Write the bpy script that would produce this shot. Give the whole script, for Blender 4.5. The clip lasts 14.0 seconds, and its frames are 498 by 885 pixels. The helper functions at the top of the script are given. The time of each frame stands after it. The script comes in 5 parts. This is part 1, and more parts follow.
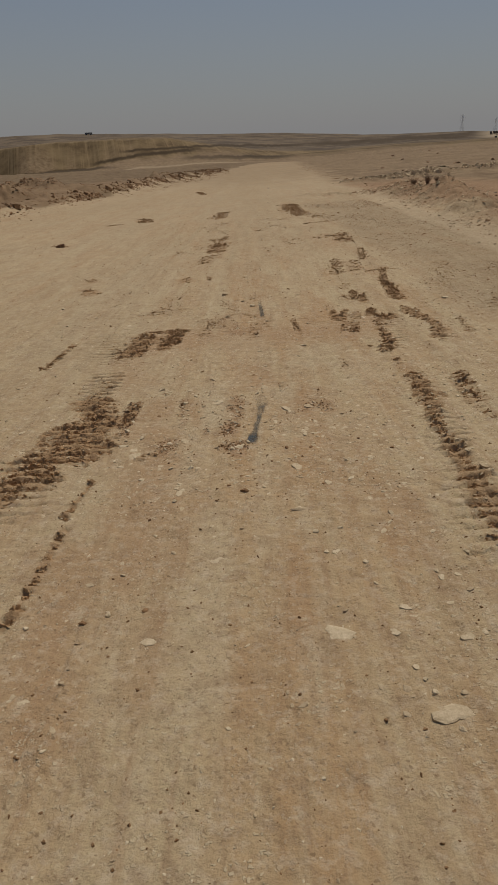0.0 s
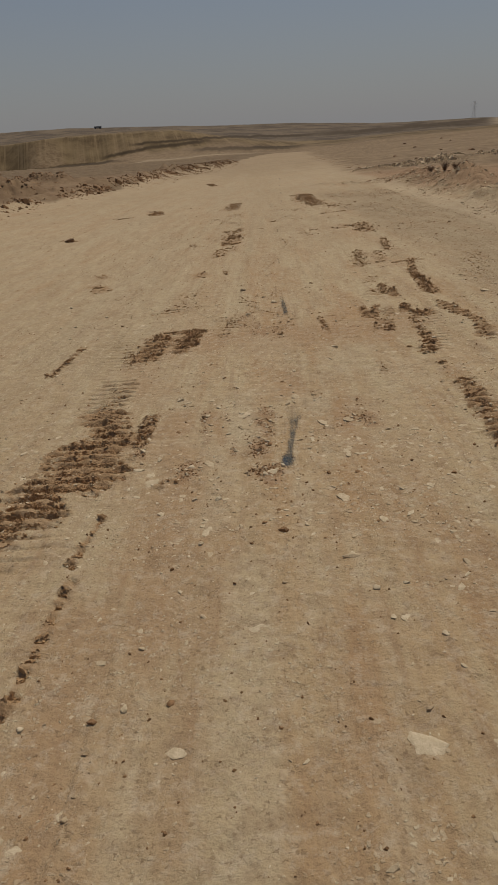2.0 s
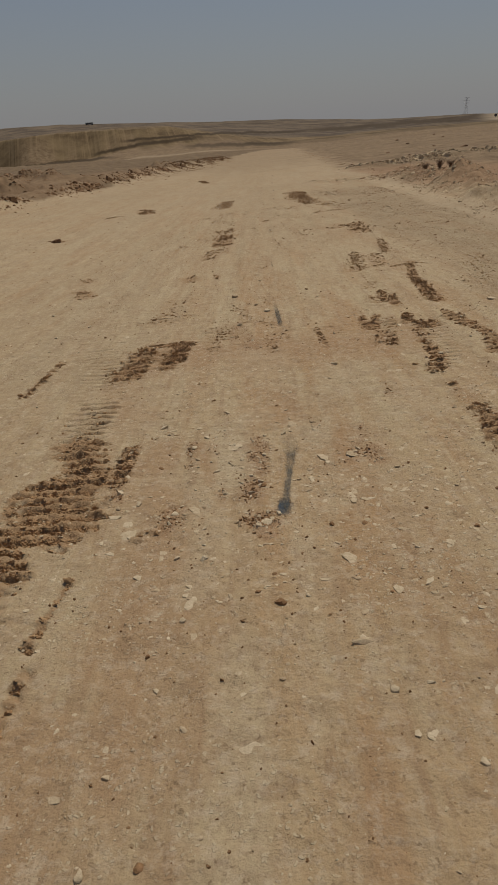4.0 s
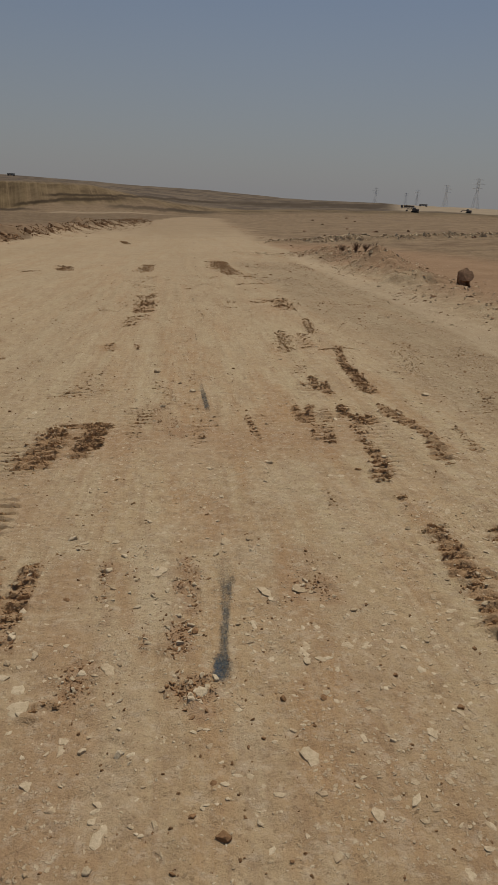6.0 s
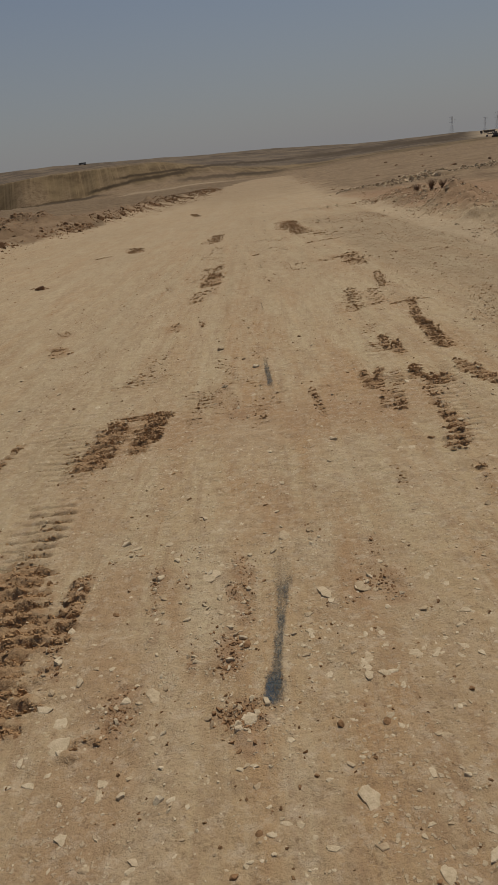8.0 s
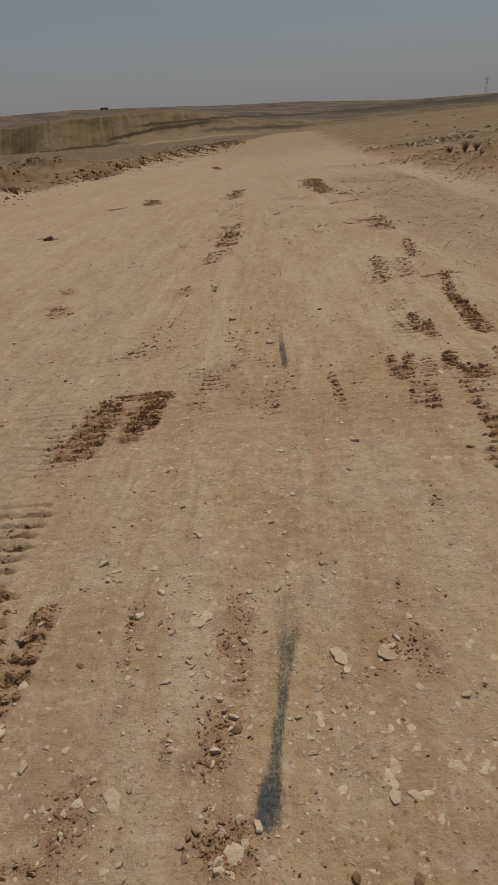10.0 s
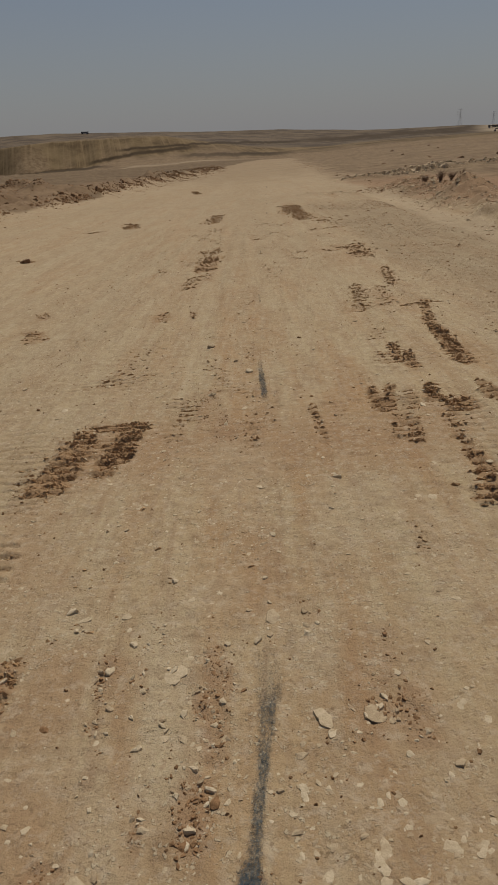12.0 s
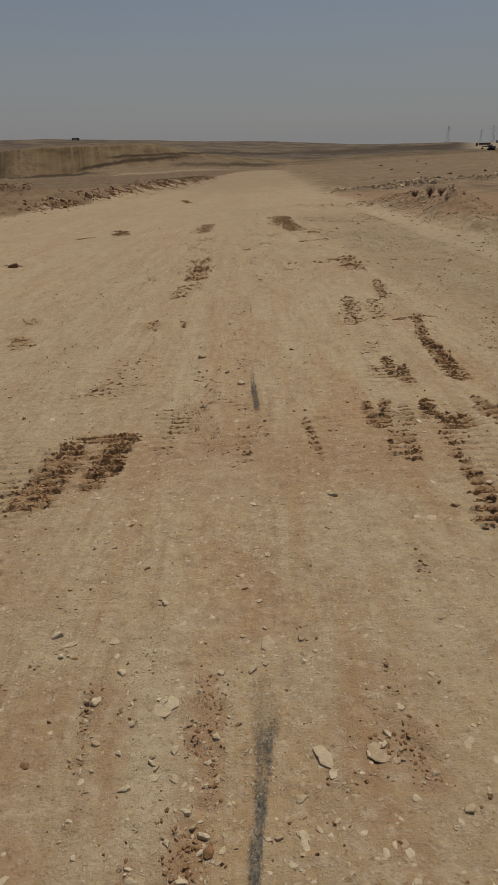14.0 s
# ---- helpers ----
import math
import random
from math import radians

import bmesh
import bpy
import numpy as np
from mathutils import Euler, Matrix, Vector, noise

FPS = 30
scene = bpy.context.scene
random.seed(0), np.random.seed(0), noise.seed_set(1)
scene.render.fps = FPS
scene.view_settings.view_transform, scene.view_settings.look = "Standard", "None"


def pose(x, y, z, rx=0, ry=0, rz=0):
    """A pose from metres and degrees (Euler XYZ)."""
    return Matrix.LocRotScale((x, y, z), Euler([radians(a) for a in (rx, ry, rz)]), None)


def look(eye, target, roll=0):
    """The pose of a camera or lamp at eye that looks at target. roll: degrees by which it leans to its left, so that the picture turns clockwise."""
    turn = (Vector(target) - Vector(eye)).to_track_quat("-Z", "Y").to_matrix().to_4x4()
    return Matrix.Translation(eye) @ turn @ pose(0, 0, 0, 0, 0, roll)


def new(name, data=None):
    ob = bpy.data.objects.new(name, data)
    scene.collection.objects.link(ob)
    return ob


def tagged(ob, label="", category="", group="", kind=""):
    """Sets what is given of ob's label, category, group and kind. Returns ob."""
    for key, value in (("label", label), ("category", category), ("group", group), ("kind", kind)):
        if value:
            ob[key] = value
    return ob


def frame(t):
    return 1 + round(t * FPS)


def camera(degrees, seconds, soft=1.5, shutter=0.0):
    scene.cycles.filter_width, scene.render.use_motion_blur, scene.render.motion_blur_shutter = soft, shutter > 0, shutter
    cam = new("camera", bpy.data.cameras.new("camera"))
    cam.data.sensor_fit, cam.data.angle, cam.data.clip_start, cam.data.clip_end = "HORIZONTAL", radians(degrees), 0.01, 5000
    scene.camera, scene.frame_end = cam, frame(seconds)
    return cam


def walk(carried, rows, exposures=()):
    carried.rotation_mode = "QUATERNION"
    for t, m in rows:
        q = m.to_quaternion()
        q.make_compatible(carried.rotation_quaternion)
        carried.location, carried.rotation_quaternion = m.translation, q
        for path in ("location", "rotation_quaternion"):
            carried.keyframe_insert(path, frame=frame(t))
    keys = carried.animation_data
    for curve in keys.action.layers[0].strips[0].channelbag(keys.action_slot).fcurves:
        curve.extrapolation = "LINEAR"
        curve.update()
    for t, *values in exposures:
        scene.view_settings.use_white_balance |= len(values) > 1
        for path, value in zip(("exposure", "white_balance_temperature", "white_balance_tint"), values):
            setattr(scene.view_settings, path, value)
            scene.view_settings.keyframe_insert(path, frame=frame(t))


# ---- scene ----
from mathutils import kdtree

# ---------------------------------------------------------------- camera
cam = camera(40.78, 14.0, soft=1.6)
PATH = [
    (0, (0.063, 0.047, 1.613), (0.040, 1.863, 0.776), -1.97),
    (0.5, (-0.022, 0.217, 1.594), (0.039, 2.044, 0.784), 0.58),
    (1, (-0.093, 0.328, 1.592), (0.058, 2.187, 0.870), 1.94),
    (1.5, (-0.145, 0.420, 1.557), (-0.080, 2.231, 0.710), 2.43),
    (2, (-0.062, 0.657, 1.526), (-0.123, 2.464, 0.670), -3.06),
    (2.5, (0.041, 0.802, 1.547), (-0.082, 2.606, 0.694), -3.95),
    (3, (0.028, 0.891, 1.535), (-0.019, 2.715, 0.716), -3.49),
    (3.2, (-0.002, 0.956, 1.532), (-0.039, 2.756, 0.661), -3.55),
    (5.3, (-0.069, 1.561, 1.535), (-0.100, 3.370, 0.682), -1.34),
    (5.5, (-0.070, 1.641, 1.527), (0.006, 3.439, 0.654), -0.12),
    (6, (-0.172, 1.874, 1.575), (0.061, 3.733, 0.875), 2.92),
    (6.5, (-0.136, 2.032, 1.574), (-0.078, 3.889, 0.833), 0.16),
    (7, (-0.034, 2.152, 1.563), (-0.067, 3.966, 0.720), -1.76),
    (7.5, (0.053, 2.200, 1.542), (-0.055, 3.978, 0.633), -4.87),
    (8, (0.102, 2.185, 1.575), (0.046, 4.020, 0.780), -6.33),
    (8.2, (0.066, 2.237, 1.549), (0.020, 4.066, 0.739), -4.82),
    (10.3, (0.119, 2.923, 1.514), (0.011, 4.704, 0.611), -3.44),
    (10.5, (0.121, 2.959, 1.512), (0.057, 4.740, 0.605), -1.43),
    (11, (0.111, 2.985, 1.515), (0.063, 4.765, 0.605), -1.06),
    (11.5, (0.085, 3.047, 1.504), (0.093, 4.822, 0.582), -1.75),
    (12, (0.107, 3.009, 1.529), (0.081, 4.823, 0.685), -2.74),
    (12.5, (0.101, 3.010, 1.511), (0.084, 4.808, 0.635), -1.81),
    (13, (0.130, 3.000, 1.526), (0.088, 4.815, 0.689), -4.25),
    (13.5, (0.137, 3.061, 1.488), (0.026, 4.856, 0.613), -5.12),
    (14, (0.056, 3.130, 1.513), (0.076, 4.954, 0.693), -1.07),
]
walk(cam, [(t, look(eye, target, roll)) for t, eye, target, roll in PATH], exposures=[(0.0, 0.0), (14.0, 0.0)])

# ---------------------------------------------------------------- sky and sun
SUN_ELEV, SUN_AZ = radians(62), radians(20)      # azimuth from +y towards +x
world = bpy.data.worlds.new("sky")
scene.world = world
world.use_nodes = True
wn, wl = world.node_tree.nodes, world.node_tree.links
sky = wn.new("ShaderNodeTexSky")
sky.sky_type = "NISHITA"
sky.sun_disc = False
sky.sun_elevation, sky.sun_rotation = SUN_ELEV, SUN_AZ
sky.altitude, sky.air_density, sky.dust_density, sky.ozone_density = 600, 1.0, 1.0, 2.5
wn["Background"].inputs["Strength"].default_value = 0.045
haze = wn.new("ShaderNodeMix")                      # dust in the air greys the blue
haze.data_type = "RGBA"
haze.inputs[7].default_value = (4.65, 4.65, 4.8, 1)
where = wn.new("ShaderNodeTexCoord")
height = wn.new("ShaderNodeSeparateXYZ")
thin = wn.new("ShaderNodeMapRange")                 # the dust thins out upwards
thin.inputs["From Min"].default_value, thin.inputs["From Max"].default_value = 0.0, 0.32
thin.inputs["To Min"].default_value, thin.inputs["To Max"].default_value = 0.9, 0.12
wl.new(where.outputs["Generated"], height.inputs[0])
wl.new(height.outputs["Z"], thin.inputs["Value"])
wl.new(thin.outputs["Result"], haze.inputs[0])
wl.new(sky.outputs["Color"], haze.inputs[6])
wl.new(haze.outputs[2], wn["Background"].inputs["Color"])
sun = new("sun", bpy.data.lights.new("sun", "SUN"))
sun.data.energy, sun.data.angle, sun.data.color = 2.8, radians(0.6), (1.0, 0.922, 0.805)
sd = Vector((math.sin(SUN_AZ) * math.cos(SUN_ELEV), math.cos(SUN_AZ) * math.cos(SUN_ELEV), math.sin(SUN_ELEV)))
sun.rotation_euler = sd.to_track_quat("Z", "Y").to_euler()
sun.location = (0, 0, 60)


# ---------------------------------------------------------------- noise and terrain
def vnoise(x, y, seed=0):
    """Smooth value noise, -1 to 1."""
    xi, yi = np.floor(x), np.floor(y)
    fx, fy = x - xi, y - yi
    fx, fy = fx * fx * (3 - 2 * fx), fy * fy * (3 - 2 * fy)
    xi, yi = xi.astype(np.int64), yi.astype(np.int64)

    def h(a, b):
        n = (a * 374761393 + b * 668265263 + seed * 362437) & 0xFFFFFFFF
        n = ((n ^ (n >> 13)) * 1274126177) & 0xFFFFFFFF
        return ((n ^ (n >> 16)) & 0xFFFF) / 32767.5 - 1.0

    a, b = h(xi, yi), h(xi + 1, yi)
    c, d = h(xi, yi + 1), h(xi + 1, yi + 1)
    return a + (b - a) * fx + (c - a) * fy + (a - b - c + d) * fx * fy


def fbm(x, y, seed=0, octaves=4):
    total, amp = 0, 1.0
    for k in range(octaves):
        total = total + amp * vnoise(x * 2**k + 17.3 * k, y * 2**k - 9.1 * k, seed + k)
        amp *= 0.5
    return total


def smooth(a, b, v):
    v = np.clip((v - a) / (b - a), 0, 1)
    return v * v * (3 - 2 * v)


# strokes of churned soil: x0, y0, x1, y1, half width, strength
CHURN_LEFT = [
    (-1.19, 5.07, -1.01, 4.03, 0.153, 1.00),
    (-1.29, 4.45, -1.17, 3.97, 0.173, 1.00),
    (-1.35, 3.95, -1.29, 3.64, 0.159, 0.90),
    (-1.41, 3.62, -1.38, 3.39, 0.100, 0.80),
    (-0.88, 4.97, -0.89, 4.48, 0.068, 0.80),
    (-1.21, 5.75, -1.23, 5.12, 0.082, 0.45),
    (-0.55, 3.94, -0.67, 3.85, 0.040, 0.50),
]
CHURN_RING = [
    (-1.06, 7.54, -0.76, 7.56, 0.125, 1.00),
    (-1.12, 7.40, -1.17, 6.58, 0.140, 1.00),
    (-0.81, 7.46, -0.86, 6.77, 0.100, 1.00),
    (-0.74, 7.61, -0.76, 6.92, 0.044, 0.70),
    (-1.42, 6.85, -1.29, 6.53, 0.087, 0.40),
]
CHURN_RIGHT = [
    (1.34, 5.15, 1.33, 4.63, 0.078, 1.00),
    (1.30, 4.49, 1.23, 3.98, 0.053, 0.95),
    (1.23, 3.98, 1.21, 3.64, 0.052, 0.90),
    (1.21, 3.68, 1.22, 3.30, 0.068, 0.90),
    (1.21, 3.27, 1.19, 2.93, 0.076, 0.90),
    (1.15, 2.86, 1.18, 2.71, 0.080, 0.80),
    (1.10, 2.59, 1.12, 2.54, 0.050, 0.60),
]
CHURN_OUT = [
    (1.98, 9.82, 1.95, 8.97, 0.095, 1.00),
    (1.92, 8.97, 1.90, 8.46, 0.100, 1.00),
    (1.84, 7.86, 1.81, 7.50, 0.054, 0.90),
    (1.89, 7.65, 1.88, 7.24, 0.068, 1.00),
    (1.92, 7.27, 1.96, 6.96, 0.060, 0.90),
    (1.97, 6.96, 1.89, 6.63, 0.057, 0.80),
    (1.92, 6.66, 1.84, 6.30, 0.063, 0.90),
    (1.89, 6.36, 1.84, 6.18, 0.039, 0.60),
    (2.26, 7.10, 2.20, 6.66, 0.039, 0.45),
    (2.21, 6.59, 2.17, 6.45, 0.046, 0.60),
    (1.98, 6.41, 1.94, 6.33, 0.018, 0.90),
    (1.29, 5.61, 1.30, 5.52, 0.037, 0.50),
    (1.68, 5.11, 1.61, 4.47, 0.069, 0.70),
    (1.59, 4.31, 1.62, 4.10, 0.031, 0.50),
]
CHURN_IN = [
    (1.01, 7.94, 0.99, 7.55, 0.042, 1.00),
    (1.16, 7.96, 1.09, 7.53, 0.048, 1.00),
    (1.03, 7.62, 1.02, 7.43, 0.062, 1.00),
    (1.27, 7.78, 1.20, 7.40, 0.063, 0.60),
    (1.46, 7.92, 1.40, 7.56, 0.064, 1.00),
    (1.46, 7.56, 1.50, 7.33, 0.072, 1.00),
    (1.59, 7.54, 1.57, 7.32, 0.062, 1.00),
    (1.07, 7.30, 1.02, 6.90, 0.048, 0.55),
    (1.18, 7.23, 1.12, 6.81, 0.057, 0.70),
    (1.41, 7.25, 1.37, 6.78, 0.067, 0.55),
    (1.40, 6.77, 1.36, 6.56, 0.041, 0.70),
    (1.37, 6.56, 1.34, 6.31, 0.061, 1.00),
    (1.39, 6.36, 1.29, 5.97, 0.070, 0.90),
    (1.27, 6.14, 1.23, 5.97, 0.036, 0.60),
    (0.53, 7.69, 0.55, 6.94, 0.036, 0.60),
    (-0.40, 7.84, -0.41, 7.61, 0.078, 0.50),
    (0.09, 7.40, 0.07, 7.02, 0.078, 0.35),
]
CHURN_BEYOND = [
    (2.30, 14.19, 2.09, 12.49, 0.090, 0.55),
    (1.60, 12.58, 1.41, 10.95, 0.138, 0.60),
    (1.92, 12.40, 1.71, 11.08, 0.121, 0.40),
    (1.90, 11.00, 2.36, 11.02, 0.050, 0.70),
    (2.21, 11.14, 1.98, 9.93, 0.077, 0.90),
    (1.44, 9.25, 1.37, 8.64, 0.076, 0.90),
    (1.27, 8.93, 1.25, 8.66, 0.086, 0.60),
    (1.50, 8.89, 1.45, 8.38, 0.061, 1.00),
    (1.40, 9.84, 1.36, 9.51, 0.097, 0.40),
]
CHURN_FAR = [
    (1.91, 34.79, 1.77, 29.37, 0.420, 0.65),
    (2.08, 28.62, 2.03, 26.06, 0.388, 0.50),
    (2.54, 25.95, 2.36, 24.19, 0.221, 0.40),
    (2.31, 17.64, 2.21, 15.83, 0.218, 0.80),
    (1.94, 17.83, 1.87, 17.23, 0.219, 0.50),
    (-0.69, 17.86, -0.76, 15.80, 0.203, 0.90),
    (-0.91, 15.02, -0.89, 13.85, 0.142, 0.60),
    (-0.68, 15.31, -0.72, 14.53, 0.128, 0.50),
    (-1.17, 32.64, -1.20, 28.27, 0.316, 0.60),
    (-1.10, 11.83, -1.05, 11.45, 0.132, 0.70),
    (-0.67, 11.77, -0.64, 11.39, 0.066, 0.70),
    (-4.67, 31.50, -4.28, 29.07, 0.317, 0.70),
    (-2.71, 11.40, -2.58, 10.95, 0.140, 0.80),
    (-2.93, 12.66, -2.84, 12.34, 0.117, 0.60),
    (-1.11, 9.13, -1.13, 8.73, 0.270, 0.45),
    (-1.07, 9.86, -1.11, 9.50, 0.189, 0.40),
    (-0.39, 8.00, -0.36, 7.56, 0.084, 0.35),
]
# faint scuffs and crumbs
SCUFFS = [
    (-1.39, 8.66, -0.86, 8.90, 0.070, 0.45),
    (-1.44, 9.36, -1.00, 9.42, 0.060, 0.35),
    (-0.29, 9.00, -0.15, 8.26, 0.091, 0.30),
    (-0.06, 8.24, 0.09, 8.03, 0.065, 0.40),
    (-0.51, 8.03, -0.47, 7.26, 0.086, 0.45),
    (0.22, 7.75, 0.17, 7.38, 0.076, 0.30),
    (0.64, 7.67, 0.77, 7.40, 0.100, 0.25),
    (-1.35, 6.71, -1.27, 6.38, 0.091, 0.35),
    (0.85, 5.81, 0.85, 5.59, 0.056, 0.35),
    (3.78, 10.88, 3.51, 9.52, 0.197, 0.30),
    (3.16, 11.22, 2.66, 9.31, 0.193, 0.35),
    (3.02, 8.15, 2.79, 7.52, 0.082, 0.50),
]
SCUFFS_FAR = [
    (-4.58, 29.41, -4.38, 30.81, 0.160, 0.70),
    (-5.52, 27.54, -5.20, 28.30, 0.160, 0.50),
    (-0.94, 19.27, -0.80, 16.94, 0.207, 0.55),
    (-0.64, 19.55, -0.68, 18.21, 0.136, 0.55),
    (-4.84, 69.69, -3.96, 62.75, 0.350, 0.50),
    (2.19, 34.00, 1.83, 26.81, 0.233, 0.70),
    (1.85, 22.01, 2.58, 22.07, 0.180, 0.55),
    (2.15, 24.96, 2.33, 24.77, 0.180, 0.55),
    (1.61, 17.17, 1.80, 17.04, 0.100, 0.65),
    (2.05, 17.28, 2.28, 17.33, 0.120, 0.75),
    (2.13, 16.27, 2.30, 15.48, 0.110, 0.75),
    (0.22, 20.79, 0.34, 20.82, 0.090, 0.80),
]
CLOD_LINES = [
    (-0.98, 2.17, -0.96, 2.28, 0.035, 1.00),
    (-0.96, 2.32, -0.94, 2.59, 0.022, 0.80),
    (-0.94, 2.63, -0.94, 2.97, 0.027, 0.85),
    (-0.97, 3.12, -0.92, 3.54, 0.028, 0.95),
    (-1.99, 6.30, -1.94, 7.28, 0.041, 0.80),
    (-2.72, 11.22, -2.62, 11.29, 0.075, 0.70),
    (-5.58, 19.83, -5.19, 19.77, 0.081, 0.60),
]
# crumbling rims of wheel ruts
RIMS = [
    (-0.63, 2.17, -0.63, 1.74, 0.021, 0.80),
    (-0.64, 1.72, -0.62, 1.41, 0.024, 0.80),
    (-0.64, 1.59, -0.63, 1.51, 0.053, 0.60),
    (-0.57, 3.68, -0.58, 3.13, 0.024, 0.50),
    (-0.63, 2.56, -0.61, 2.19, 0.018, 0.45),
    (0.04, 3.19, 0.01, 2.77, 0.030, 0.50),
    (0.30, 1.19, 0.24, 1.08, 0.012, 0.40),
    (-0.03, 1.49, -0.02, 1.46, 0.038, 0.30),
]
LOOSE = [
    (-0.09, 4.75, -0.06, 4.48, 0.033, 0.60),
    (-0.11, 4.35, -0.13, 4.19, 0.038, 0.70),
    (-0.07, 3.98, -0.08, 3.80, 0.045, 0.80),
    (-0.52, 4.09, -0.55, 3.89, 0.028, 0.60),
    (-0.51, 4.94, -0.49, 4.64, 0.020, 0.60),
    (-0.88, 4.96, -0.87, 4.58, 0.036, 0.80),
    (-0.89, 4.45, -0.83, 4.27, 0.024, 0.70),
    (0.48, 4.76, 0.48, 4.57, 0.057, 0.35),
    (-0.50, 4.98, -0.48, 4.79, 0.036, 0.60),
    (-0.49, 4.79, -0.45, 4.43, 0.027, 0.45),
    (-0.38, 4.98, -0.34, 4.78, 0.022, 0.40),
]
LOOSE_MORE = [
    (-0.10, 4.99, -0.06, 4.77, 0.038, 0.70),
    (-0.06, 4.77, -0.04, 4.48, 0.018, 0.50),
    (-0.12, 4.77, -0.12, 4.68, 0.030, 0.80),
    (-0.12, 4.39, -0.13, 4.20, 0.041, 0.80),
    (-0.27, 4.29, -0.28, 4.24, 0.030, 0.50),
    (0.56, 5.04, 0.54, 4.79, 0.045, 0.40),
    (0.58, 4.70, 0.58, 4.51, 0.057, 0.50),
    (0.48, 4.64, 0.43, 4.54, 0.045, 0.45),
    (-0.07, 3.96, -0.10, 3.93, 0.067, 0.90),
    (-0.53, 4.12, -0.54, 3.96, 0.045, 0.70),
    (0.25, 5.27, 0.30, 5.15, 0.048, 0.30),
    (-0.30, 8.18, -0.11, 7.23, 0.098, 0.40),
]
# ribbed prints of crawler tracks
LUGS = [
    (1.27, 4.16, 1.17, 3.14, 0.116, 1.00),
    (1.17, 3.14, 1.09, 2.52, 0.148, 1.00),
    (-1.26, 5.90, -1.22, 5.07, 0.121, 1.00),
    (-1.35, 3.82, -1.34, 3.28, 0.200, 0.80),
    (1.59, 7.45, 1.38, 6.08, 0.115, 0.70),
    (-1.39, 8.66, -0.86, 8.90, 0.12, 0.60),
    (-1.62, 7.55, -1.35, 6.45, 0.16, 0.55),
    (-1.44, 9.36, -1.00, 9.42, 0.10, 0.50),
]
# reddish, freshly scraped earth
DAMP = [
    (-0.75, 7.05, 1.15, 7.0, 0.38, 0.75),
    (0.55, 4.8, 0.62, 3.2, 0.20, 0.45),
    (-0.62, 4.3, -0.47, 2.6, 0.19, 0.75),
    (-0.69, 5.00, -0.70, 4.66, 0.092, 0.80),
    (-0.44, 4.95, -0.35, 4.40, 0.038, 0.70),
    (-0.12, 4.83, -0.12, 4.51, 0.029, 0.70),
    (0.46, 4.96, 0.41, 4.41, 0.073, 0.60),
    (0.61, 4.70, 0.59, 4.50, 0.057, 0.70),
    (-0.57, 4.21, -0.54, 3.95, 0.074, 0.80),
    (-0.15, 4.33, -0.12, 4.19, 0.052, 0.70),
    (-1.23, 6.23, -0.84, 5.36, 0.151, 0.50),
    (0.12, 5.77, 0.12, 5.28, 0.106, 0.50),
    (-0.80, 2.69, -0.70, 1.60, 0.13, 0.80),
    (0.25, 2.58, 0.19, 1.96, 0.078, 0.55),
    (0.82, 3.09, 0.71, 2.52, 0.095, 0.60),
    (-0.34, 2.22, -0.35, 1.74, 0.081, 0.50),
    (0.03, 1.92, 0.02, 1.65, 0.067, 0.40),
]
# worn, paler wheel paths
PALE_STRIPS = [
    (-0.30, 5.15, -0.22, 4.40, 0.083, 0.80),
    (-0.49, 4.55, -0.33, 4.03, 0.048, 0.60),
    (-0.76, 5.35, -0.67, 5.18, 0.077, 0.60),
    (-0.06, 6.99, -0.04, 6.45, 0.142, 0.50),
    (0.65, 6.22, 0.57, 5.84, 0.151, 0.60),
    (1.01, 5.79, 0.94, 5.22, 0.135, 0.50),
    (-0.11, 5.39, -0.30, 5.11, 0.099, 0.50),
    (0.31, 5.19, 0.29, 4.90, 0.069, 0.50),
    (0.30, 4.29, 0.29, 4.02, 0.071, 0.35),
    (-0.15, 3.00, -0.15, 1.67, 0.073, 0.60),
    (0.16, 3.58, 0.11, 2.66, 0.076, 0.35),
    (0.26, 1.99, 0.22, 1.65, 0.051, 0.40),
    (-0.32, 3.93, -0.35, 3.40, 0.068, 0.60),
    (0.12, 3.81, 0.06, 3.16, 0.051, 0.35),
]
# banks of spoil: x0, y0, x1, y1, half width, height
BANKS = [
    (-11.6, 26, -12.6, 60, 1.2, 0.30), (-12.6, 60, -13.4, 110, 2.0, 0.5), (-13.4, 110, -9, 215, 3.0, 0.8),
    (-15.0, 43, -19.5, 50, 2.2, 0.95), (-16, 60, -23, 70, 3, 0.8),
    (6.0, 10.0, 6.6, 20, 1.0, 0.24), (6.6, 20, 7.6, 27, 1.1, 0.34), (7.6, 27, 8.8, 35, 1.4, 0.29),
    (8.3, 36, 9.6, 44, 1.7, 0.32), (3.5, 43.9, 5.7, 38.2, 0.5, 0.12), (15, 66, 42, 70, 2.0, 0.35), (9.5, 62, 16, 66, 1.6, 0.25),
]


def along(x, y, s):
    x0, y0, x1, y1 = s[:4]
    dx, dy = x1 - x0, y1 - y0
    k = np.clip(((x - x0) * dx + (y - y0) * dy) / (dx * dx + dy * dy + 1e-9), 0, 1)
    return np.hypot(x - x0 - k * dx, y - y0 - k * dy)


